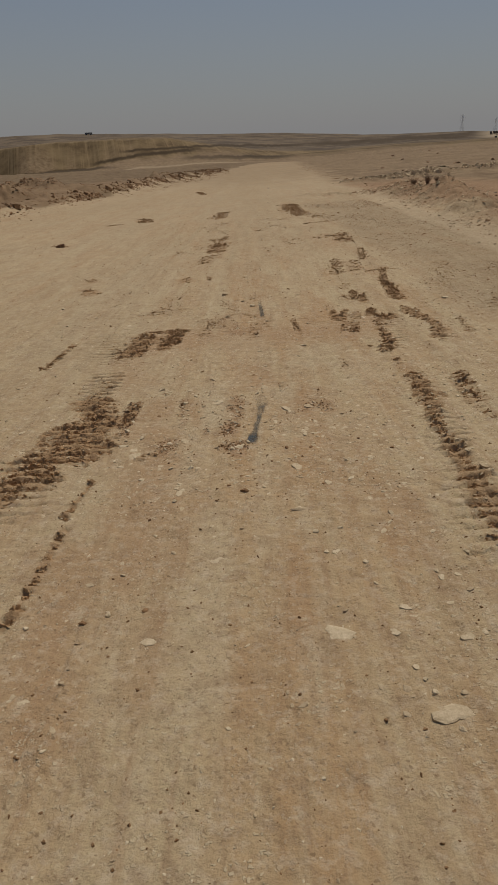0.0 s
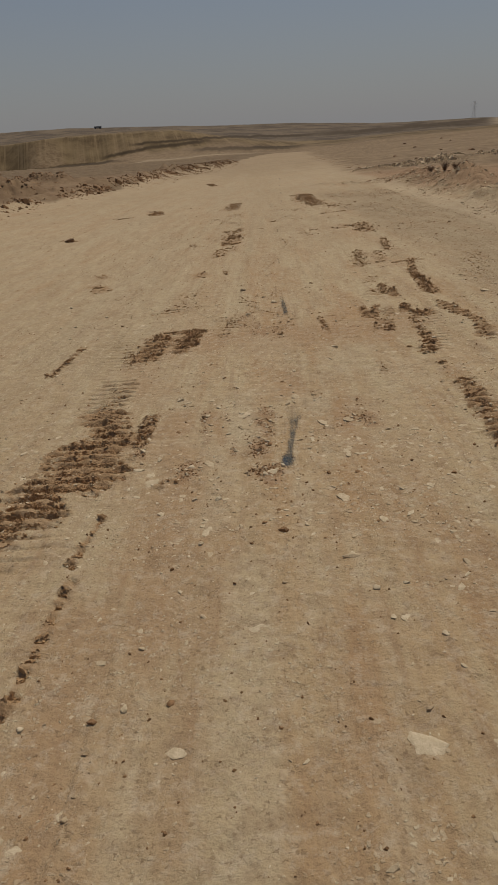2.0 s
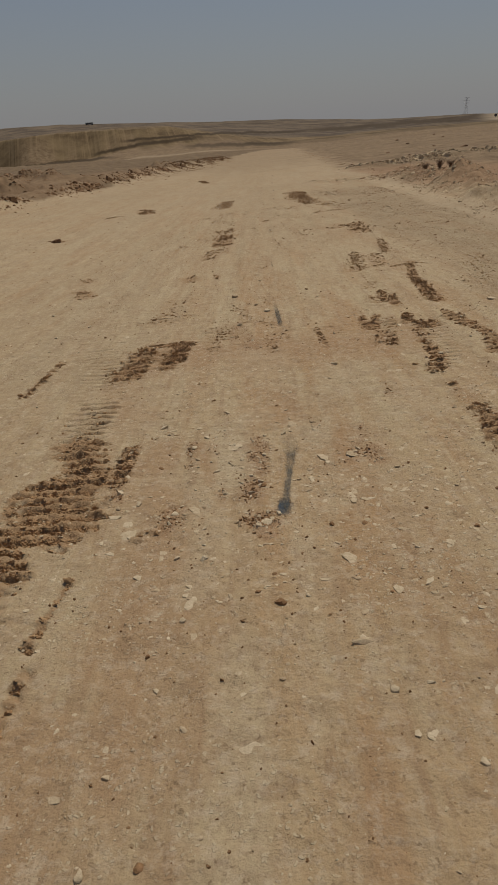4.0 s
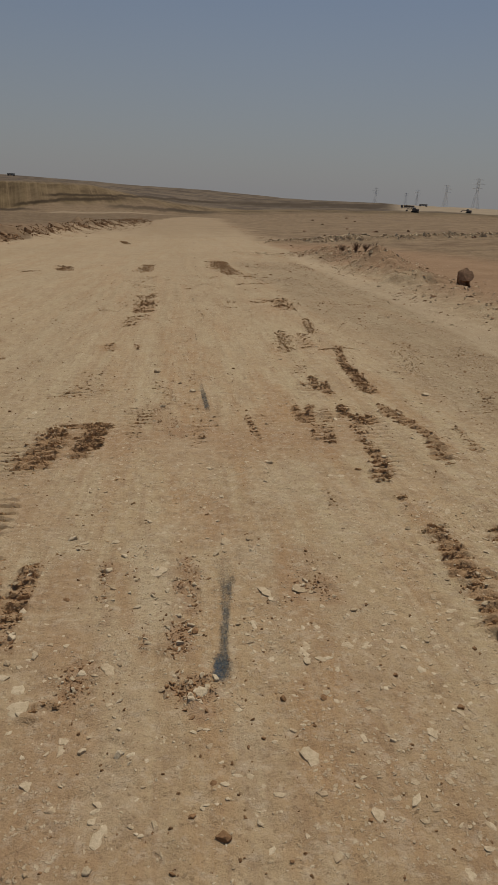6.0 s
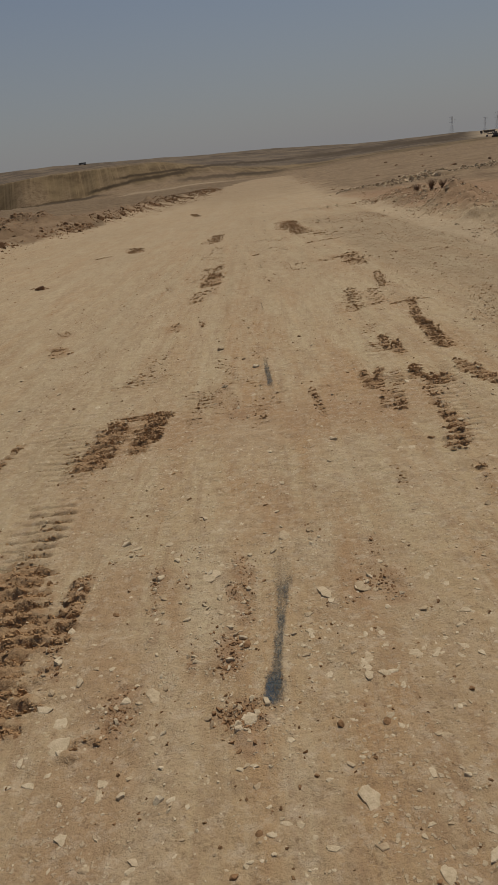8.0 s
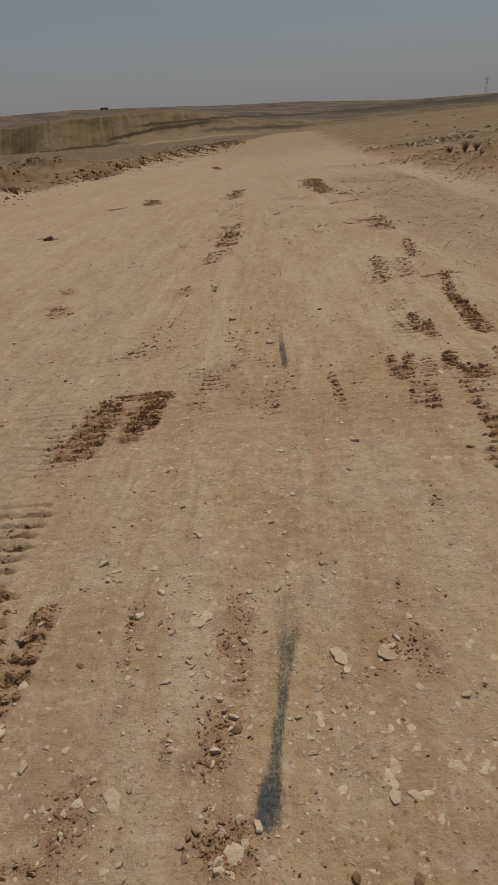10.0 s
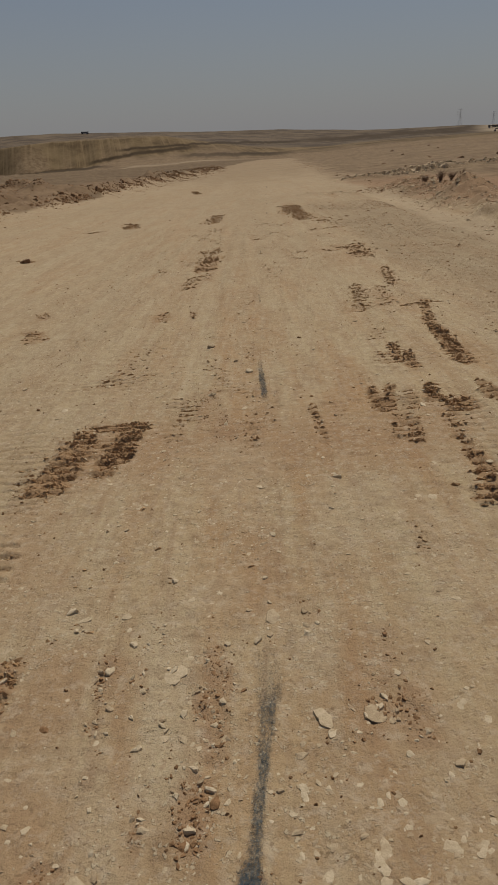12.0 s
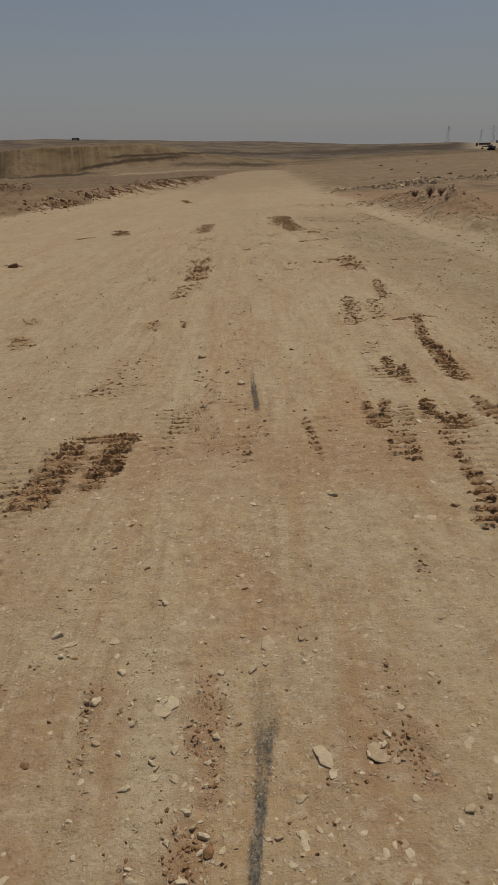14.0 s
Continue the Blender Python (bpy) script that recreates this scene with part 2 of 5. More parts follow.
def churn_mask(x, y, groups):
    m = np.zeros_like(x)
    edge = 0.35 * vnoise(x * 3, y * 1.2, 34) + 0.5 * vnoise(x * 9, y * 5, 31) + 0.45 * vnoise(x * 22, y * 18, 32) + 0.4 * vnoise(x * 40, y * 60, 33)
    for s in groups:
        near = (np.abs(y - (s[1] + s[3]) / 2) < abs(s[3] - s[1]) / 2 + 3 * s[4]) & (np.abs(x - (s[0] + s[2]) / 2) < abs(s[2] - s[0]) / 2 + 3 * s[4])
        if near.any():
            q = along(x[near], y[near], s) / s[4]
            m[near] = np.maximum(m[near], s[5] * smooth(1.3, 0.85, q + edge[near] * 0.75))
    return m


def strip_mask(x, y, strips):
    """Soft-edged streaks along the road."""
    m = np.zeros_like(x)
    edge = 0.5 * vnoise(x * 7, y * 1.5, 131) + 0.3 * vnoise(x * 19, y * 6, 132) + 0.25 * vnoise(x * 45, y * 30, 133)
    for s in strips:
        q = along(x, y, s) / s[4]
        m = np.maximum(m, s[5] * smooth(2.1, 0.3, q + edge))
    return m


# far relief: elevation angle seen from the road, by azimuth and distance
FAR_AZ = [-180, -60, -19, -14.5, -11.4, -9.2, -6.3, -2.5, 0, 3, 6, 9, 13, 17, 19, 60, 180]
FAR_R = [330, 420, 450, 800, 1000]
FAR_EL = [
    [-2.9, -2.9, -2.75, -2.55, -2.45, -2.35, -2.25, -2.1, -2.05, -2.1, -2.05, -1.9, -1.7, -1.55, -1.5, -1.5, -2.9],
    [-2.6, -2.6, -2.45, -2.15, -1.8, -1.45, -1.2, -1.3, -1.5, -1.65, -1.65, -1.45, -1.2, -1.0, -0.9, -0.9, -2.6],
    [-0.7, -0.7, -0.45, -0.1, -0.05, -0.02, -0.1, -0.8, -1.15, -1.4, -1.45, -1.35, -1.1, -0.95, -0.86, -0.86, -0.7],
    [-0.4, -0.4, -0.3, -0.05, 0.0, 0.0, -0.05, -0.25, -0.35, -0.55, -0.75, -0.8, -0.7, -0.55, -0.5, -0.5, -0.4],
    [0.3, 0.3, 0.34, 0.38, 0.33, 0.25, 0.19, 0.03, 0.02, -0.06, -0.2, -0.36, -0.36, -0.36, -0.38, -0.4, 0.3],
]


def macro(x, y):
    """Ground height without the small relief."""
    r = np.hypot(x, y)
    q = np.maximum(-x - 2, 0)
    side = np.interp(q, [0, 1, 2, 3, 4, 5, 6, 14, 400], [0, 0.01, 0.04, 0.09, 0.16, 0.25, 0.36, 1.32, 22.5])
    rr = np.maximum(r - 8, 0)
    z = 0.0526 * np.clip(x, -400, 60) - 0.0503 * y + 6e-5 * np.minimum(rr, 300) ** 2 + 0.036 * np.maximum(rr - 300, 0) + side
    for s in BANKS:
        near = (np.abs(y - (s[1] + s[3]) / 2) < abs(s[3] - s[1]) / 2 + 3 * s[4]) & (np.abs(x - (s[0] + s[2]) / 2) < abs(s[2] - s[0]) / 2 + 3 * s[4])
        if near.any():
            xs, ys = x[near], y[near]
            d = along(xs, ys, s) / s[4]
            bump = s[5] * np.exp(-1.6 * d * d) * (1 + 0.5 * vnoise(xs * 0.9, ys * 0.5, 5) + smooth(75, 35, ys) * (0.36 * vnoise(xs * 2.6, ys * 1.9, 6) + 0.2 * vnoise(xs * 6, ys * 5, 7)))
            z[near] = z[near] + bump
    rough = (r < 260) & ((x < -11.5) | (x > 5.5))
    if rough.any():
        xs, ys = x[rough], y[rough]
        off = np.maximum(smooth(-11.5, -13.5, xs) * 0.16, smooth(0, 2.5, xs - np.interp(ys, [0, 14, 22, 32, 60, 150], [5.6, 5.8, 6.6, 7.6, 9, 13])) * 0.05)
        z[rough] += off * (vnoise(xs * 0.35, ys * 0.25, 15) + 0.7 * vnoise(xs * 1.1, ys * 0.9, 16) + 0.4 * vnoise(xs * 3, ys * 2.6, 17))
    far = r > 200
    if far.any():
        xs, ys, rs = x[far], y[far], r[far]
        az = np.degrees(np.arctan2(xs, ys))
        els = np.array([np.interp(az, FAR_AZ, row) for row in FAR_EL])
        wob = rs * (1 + 0.03 * vnoise(az * 0.3, az * 0, 71) + 0.004 * vnoise(az * 1.3, az * 0, 72))
        el = np.zeros_like(rs)
        for k in range(len(FAR_R) - 1):
            lo, hi = FAR_R[k], FAR_R[k + 1]
            inside = (wob >= lo) & (wob < hi) if k else wob < hi
            f = np.clip((wob - lo) / (hi - lo), 0, 1)
            el = np.where(inside, els[k] + (els[k + 1] - els[k]) * f, el)
        el = np.where(wob >= FAR_R[-1], els[-1] - 0.25 * smooth(1000, 1500, wob), el)
        zf = 1.6 + rs * np.tan(np.radians(el)) + 0.6 * fbm(xs / 40, ys / 40, 41, 3) * smooth(250, 420, rs) * smooth(3000, 900, rs)
        gully = np.abs(vnoise(az * 2.1, zf * 0.05, 81)) + 0.7 * np.abs(vnoise(az * 6.1, zf * 0.08, 82))
        zf = zf - 0.7 * gully * smooth(405, 425, wob) * smooth(470, 440, wob) * smooth(-4, -8, az)
        w = smooth(215, 330, rs)
        z[far] = z[far] * (1 - w) + zf * w
    return z


ALL_CHURN = CHURN_LEFT + CHURN_RING + CHURN_RIGHT + CHURN_OUT + CHURN_IN + CHURN_BEYOND + CHURN_FAR + SCUFFS + SCUFFS_FAR + CLOD_LINES


def relief(x, y):
    """Height of the ground, and how far its soil is churned up and loosened."""
    z = macro(x, y)
    c, l = np.zeros_like(x), np.zeros_like(x)
    near = (np.hypot(x, y) < 90) & (y > -3)
    if near.any():
        xs, ys = x[near], y[near]
        fade = smooth(80, 25, np.hypot(xs, ys))
        close = smooth(14, 5, ys)
        dz = 0.010 * close * vnoise(xs * 1.1, ys * 0.6, 1) + 0.008 * vnoise(xs * 4.5, ys * 0.16, 2) + (0.002 + 0.003 * close) * fbm(xs * 11, ys * 9, 3, 3)
        dz += 0.0028 * fbm(xs * 45, ys * 45, 4, 2)
        dz += 0.006 * smooth(0.25, 0.8, vnoise(xs * 7.0, ys * 0.25, 8))
        c[near] = churn_mask(xs, ys, ALL_CHURN)
        l[near] = churn_mask(xs, ys, LOOSE + LOOSE_MORE)
        step = ((ys + 0.022 * vnoise(xs * 4, ys * 3, 9) + 0.02 * vnoise(xs * 17, ys * 5, 10)) / 0.1) % 1.0
        lug = smooth(0.0, 0.3, step) * smooth(1.05, 0.35, step) * (0.65 + 0.6 * vnoise(xs * 9, ys * 14, 11))
        clod = fbm(xs * 26, ys * 30, 12, 3)
        dz += c[near] * (0.030 * (lug - 0.5) + 0.013 * clod + 0.010 * np.abs(vnoise(xs * 48, ys * 44, 13))) + l[near] * 0.012 * fbm(xs * 30, ys * 26, 14, 2)
        rim = churn_mask(xs, ys, RIMS)
        dz += rim * (0.010 + 0.004 * fbm(xs * 30, ys * 26, 22, 2))
        print_mask = churn_mask(xs, ys, LUGS)
        wave = np.abs(np.sin((ys + 0.03 * vnoise(xs * 3, ys * 2, 19)) * math.pi / 0.1))
        dz += print_mask * (0.006 - 0.026 * (1 - wave) ** 3 + 0.004 * vnoise(xs * 30, ys * 30, 20))
        z[near] += dz * fade
    return z, c, l


def ground_z(x, y):
    return float(relief(np.array([float(x)]), np.array([float(y)]))[0][0])


# ---------------------------------------------------------------- materials
def material(name):
    m = bpy.data.materials.new(name)
    m.use_nodes = True
    return m, m.node_tree.nodes, m.node_tree.links, m.node_tree.nodes["Principled BSDF"]


def noise_node(n, l, vec, scale, detail=4, rough=0.55):
    t = n.new("ShaderNodeTexNoise")
    t.inputs["Scale"].default_value, t.inputs["Detail"].default_value, t.inputs["Roughness"].default_value = scale, detail, rough
    l.new(vec, t.inputs["Vector"])
    return t.outputs["Fac"]


def ramp(n, l, fac, lo, hi):
    t = n.new("ShaderNodeMapRange")
    t.inputs["From Min"].default_value, t.inputs["From Max"].default_value = lo, hi
    l.new(fac, t.inputs["Value"])
    return t.outputs["Result"]


def mix(n, l, fac, a, b, kind="MIX"):
    t = n.new("ShaderNodeMix")
    t.data_type, t.blend_type = "RGBA", kind
    for value, socket in ((fac, t.inputs[0]), (a, t.inputs[6]), (b, t.inputs[7])):
        if isinstance(value, (int, float)):
            socket.default_value = value
        elif isinstance(value, tuple):
            socket.default_value = (*value, 1)
        else:
            l.new(value, socket)
    return t.outputs[2]


def times(n, l, a, b, op="MULTIPLY"):
    t = n.new("ShaderNodeMath")
    t.operation, t.use_clamp = op, True
    for value, socket in ((a, t.inputs[0]), (b, t.inputs[1])):
        if isinstance(value, (int, float)):
            socket.default_value = value
        else:
            l.new(value, socket)
    return t.outputs[0]


def bump(n, l, bsdf, height, strength, distance):
    t = n.new("ShaderNodeBump")
    t.inputs["Strength"].default_value, t.inputs["Distance"].default_value = strength, distance
    l.new(height, t.inputs["Height"])
    l.new(t.outputs["Normal"], bsdf.inputs["Normal"])


def ground_material():
    m, n, l, b = material("compacted_earth")
    pos = n.new("ShaderNodeNewGeometry").outputs["Position"]
    stretch = n.new("ShaderNodeMapping")
    stretch.inputs["Scale"].default_value = (1.0, 0.06, 1.0)
    l.new(pos, stretch.inputs["Vector"])
    streak = stretch.outputs["Vector"]
    shorter = n.new("ShaderNodeMapping")
    shorter.inputs["Scale"].default_value = (1.0, 0.28, 1.0)
    l.new(pos, shorter.inputs["Vector"])
    streak_short = shorter.outputs["Vector"]

    def attr(name):
        t = n.new("ShaderNodeAttribute")
        t.attribute_name = name
        return t.outputs["Fac"]

    red, pale, dust = (0.39, 0.248, 0.127), (0.43, 0.312, 0.176), (0.455, 0.36, 0.217)
    col = mix(n, l, ramp(n, l, noise_node(n, l, streak, 1.6, 6, 0.6), 0.36, 0.64), red, pale)
    col = mix(n, l, times(n, l, ramp(n, l, noise_node(n, l, streak, 3.2, 4), 0.42, 0.62), 0.72), col, dust)
    col = mix(n, l, times(n, l, ramp(n, l, noise_node(n, l, streak_short, 2.6, 6, 0.7), 0.46, 0.62), 0.55), col, dust)
    col = mix(n, l, times(n, l, ramp(n, l, noise_node(n, l, streak, 7.0, 3), 0.5, 0.72), 0.5), col, (0.33, 0.218, 0.12))
    col = mix(n, l, times(n, l, ramp(n, l, noise_node(n, l, streak, 0.55, 6, 0.65), 0.5, 0.62), 0.45), col, (0.43, 0.34, 0.212))
    col = mix(n, l, times(n, l, ramp(n, l, noise_node(n, l, streak_short, 0.5, 7, 0.7), 0.54, 0.66), 0.4), col, (0.315, 0.205, 0.115))
    col = mix(n, l, times(n, l, ramp(n, l, noise_node(n, l, streak, 15.0, 4, 0.6), 0.5, 0.66), 0.55), col, (0.47, 0.372, 0.235))
    col = mix(n, l, times(n, l, ramp(n, l, noise_node(n, l, streak, 22.0, 3, 0.6), 0.54, 0.68), 0.5), col, (0.31, 0.2, 0.115))
    patchy = noise_node(n, l, streak_short, 9.0, 7, 0.75)
    col = mix(n, l, attr("khaki"), col, mix(n, l, ramp(n, l, noise_node(n, l, streak_short, 3.5, 6, 0.7), 0.4, 0.62), (0.312, 0.226, 0.13), (0.428, 0.334, 0.205)))
    col = mix(n, l, times(n, l, ramp(n, l, patchy, 0.54, 0.66), 0.42), col, (0.285, 0.188, 0.108))
    col = mix(n, l, times(n, l, ramp(n, l, patchy, 0.46, 0.34), 0.45), col, (0.47, 0.38, 0.25))
    col = mix(n, l, times(n, l, attr("damp"), 0.78), col, (0.345, 0.212, 0.112))
    col = mix(n, l, times(n, l, attr("worn"), 0.72), col, (0.465, 0.372, 0.238))
    fine = noise_node(n, l, pos, 55, 5, 0.7)
    col = mix(n, l, times(n, l, ramp(n, l, fine, 0.5, 0.7), 0.5), col, (0.25, 0.165, 0.1))
    col = mix(n, l, times(n, l, ramp(n, l, noise_node(n, l, pos, 18, 6, 0.75), 0.5, 0.64), 0.62), col, (0.5, 0.4, 0.28))
    wob = n.new("ShaderNodeTexNoise")
    wob.inputs["Scale"].default_value, wob.inputs["Detail"].default_value = 60, 2
    l.new(pos, wob.inputs["Vector"])
    shift = n.new("ShaderNodeVectorMath")
    shift.operation = "MULTIPLY_ADD"
    l.new(wob.outputs["Color"], shift.inputs[0])
    shift.inputs[1].default_value = (0.03, 0.03, 0.03)
    l.new(pos, shift.inputs[2])
    shifted = shift.outputs["Vector"]
    # dark crumbs and pits
    pit = n.new("ShaderNodeTexVoronoi")
    pit.inputs["Scale"].default_value = 55
    l.new(shifted, pit.inputs["Vector"])
    speck = n.new("ShaderNodeSeparateColor")
    l.new(pit.outputs["Color"], speck.inputs["Color"])
    crumb = times(n, l, ramp(n, l, pit.outputs["Distance"], 0.42, 0.25), ramp(n, l, speck.outputs["Green"], 0.8, 0.84))
    col = mix(n, l, times(n, l, crumb, 0.55), col, (0.2, 0.13, 0.072))
    coarse = noise_node(n, l, pos, 7.5, 6, 0.72)
    col = mix(n, l, times(n, l, ramp(n, l, coarse, 0.52, 0.68), 0.46), col, (0.24, 0.158, 0.093))
    # embedded pale chips
    vor = n.new("ShaderNodeTexVoronoi")
    vor.inputs["Scale"].default_value, vor.inputs["Randomness"].default_value = 64, 1.0
    l.new(shifted, vor.inputs["Vector"])
    split = n.new("ShaderNodeSeparateColor")
    l.new(vor.outputs["Color"], split.inputs["Color"])
    chip = times(n, l, times(n, l, ramp(n, l, vor.outputs["Distance"], 0.5, 0.36), ramp(n, l, split.outputs["Red"], 0.78, 0.8)), ramp(n, l, noise_node(n, l, pos, 1.6, 3), 0.4, 0.6))
    col = mix(n, l, times(n, l, chip, 0.5), col, (0.54, 0.46, 0.32))
    # soils by place; the plain's mix also darkens the far road
    col = mix(n, l, attr("plain"), col, mix(n, l, ramp(n, l, noise_node(n, l, pos, 0.5, 9, 0.72), 0.4, 0.6), (0.155, 0.103, 0.057), (0.27, 0.192, 0.112)))
    band = n.new("ShaderNodeMapping")
    band.inputs["Scale"].default_value = (0.02, 0.12, 1.0)
    l.new(pos, band.inputs["Vector"])
    layers = times(n, l, ramp(n, l, noise_node(n, l, band.outputs["Vector"], 1.0, 7, 0.65), 0.52, 0.66), attr("plain"))
    col = mix(n, l, times(n, l, layers, 0.5), col, (0.11, 0.066, 0.036))
    hill = mix(n, l, ramp(n, l, noise_node(n, l, pos, 0.06, 8, 0.68), 0.38, 0.62), (0.098, 0.064, 0.03), (0.195, 0.137, 0.07))
    turned = n.new("ShaderNodeMapping")
    turned.inputs["Rotation"].default_value = (0, 0, radians(-12))
    l.new(pos, turned.inputs["Vector"])
    rib = n.new("ShaderNodeMapping")
    rib.inputs["Scale"].default_value = (0.4, 0.006, 0.01)
    l.new(turned.outputs["Vector"], rib.inputs["Vector"])
    hill = mix(n, l, times(n, l, ramp(n, l, noise_node(n, l, rib.outputs["Vector"], 1.0, 6, 0.75), 0.48, 0.62), 0.5), hill, (0.28, 0.197, 0.106))
    hill = mix(n, l, attr("upland"), hill, mix(n, l, ramp(n, l, noise_node(n, l, pos, 0.03, 8, 0.7), 0.42, 0.58), (0.085, 0.062, 0.042), (0.165, 0.122, 0.078)))
    col = mix(n, l, attr("hill"), col, hill)
    # painted shade of the far benches, and darker ground beside the road
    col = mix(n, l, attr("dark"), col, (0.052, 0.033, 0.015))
    col = mix(n, l, attr("sandy"), col, (0.47, 0.37, 0.245))
    col = mix(n, l, times(n, l, attr("loose"), 0.7), col, (0.31, 0.192, 0.108))
    col = mix(n, l, times(n, l, times(n, l, attr("churn"), attr("churn")), 0.8), col, mix(n, l, ramp(n, l, fine, 0.4, 0.65), (0.25, 0.148, 0.074), (0.4, 0.256, 0.136)))
    l.new(col, b.inputs["Base Color"])
    b.inputs["Roughness"].default_value = 0.95
    b.inputs["Specular IOR Level"].default_value = 0.15
    high = mix(n, l, 0.5, noise_node(n, l, pos, 90, 5, 0.7), noise_node(n, l, pos, 22, 5, 0.6))
    high = mix(n, l, times(n, l, chip, 0.5), high, (0.9, 0.9, 0.9))
    bump(n, l, b, high, 1.0, 0.0165)
    return m


def rock_material(name, light, dark, scale=30):
    m, n, l, b = material(name)
    pos = n.new("ShaderNodeNewGeometry").outputs["Position"]
    info = n.new("ShaderNodeObjectInfo").outputs["Random"]
    island = n.new("ShaderNodeNewGeometry").outputs["Random Per Island"]
    col = mix(n, l, ramp(n, l, noise_node(n, l, pos, scale, 5, 0.65), 0.35, 0.65), dark, light)
    shade = mix(n, l, times(n, l, mix(n, l, 0.5, info, island), 0.55), (1, 1, 1), (0.66, 0.58, 0.5))
    col = mix(n, l, 1.0, col, shade, "MULTIPLY")
    l.new(col, b.inputs["Base Color"])
    b.inputs["Roughness"].default_value = 0.9
    b.inputs["Specular IOR Level"].default_value = 0.2
    bump(n, l, b, noise_node(n, l, pos, scale * 3, 5, 0.7), 0.6, 0.3 / scale)
    return m


def plain_material(name, colour, rough=0.6, metal=0.0, grain=6.0):
    m, n, l, b = material(name)
    pos = n.new("ShaderNodeNewGeometry").outputs["Position"]
    dirty = tuple(c * 0.62 + 0.03 for c in colour)
    col = mix(n, l, ramp(n, l, noise_node(n, l, pos, grain, 5, 0.6), 0.4, 0.7), colour, dirty)
    l.new(col, b.inputs["Base Color"])
    b.inputs["Roughness"].default_value, b.inputs["Metallic"].default_value = rough, metal
    return m


def paint_material():
    m, n, l, b = material("sprayed_blue_paint")
    pos = n.new("ShaderNodeNewGeometry").outputs["Position"]
    t = n.new("ShaderNodeAttribute")
    t.attribute_name = "cover"
    rich = n.new("ShaderNodeAttribute")
    rich.attribute_name = "fresh"
    col = mix(n, l, ramp(n, l, noise_node(n, l, pos, 60, 4), 0.35, 0.65), (0.02, 0.034, 0.043), (0.098, 0.108, 0.104))
    col = mix(n, l, times(n, l, rich.outputs["Fac"], 0.55), col, (0.012, 0.055, 0.11))
    l.new(col, b.inputs["Base Color"])
    b.inputs["Roughness"].default_value = 0.9
    b.inputs["Specular IOR Level"].default_value = 0.08
    grit = ramp(n, l, noise_node(n, l, pos, 130, 6, 0.85), 0.36, 0.64)
    cover = times(n, l, times(n, l, t.outputs["Fac"], 1.0), times(n, l, grit, 0.8), "SUBTRACT")
    l.new(times(n, l, ramp(n, l, cover, 0.0, 0.6), 0.85), b.inputs["Alpha"])
    return m


EARTH = ground_material()
PALE = rock_material("pale_limestone", (0.645, 0.537, 0.376), (0.505, 0.407, 0.267), 40)
DULL = rock_material("dusty_limestone", (0.52, 0.415, 0.27), (0.40, 0.3, 0.19), 40)
CLOD = rock_material("brown_clod", (0.36, 0.215, 0.11), (0.21, 0.12, 0.058), 50)
TORN = rock_material("torn_soil", (0.51, 0.335, 0.175), (0.355, 0.22, 0.112), 50)
RED_CLOD = rock_material("reddish_clod", (0.37, 0.225, 0.12), (0.2, 0.118, 0.06), 4)
RUBBLE = rock_material("spoil_rubble", (0.62, 0.5, 0.33), (0.42, 0.3, 0.18), 3)
DARK_ROCK = rock_material("dark_boulder", (0.37, 0.228, 0.135), (0.17, 0.1, 0.058), 6)
PAINT = paint_material()


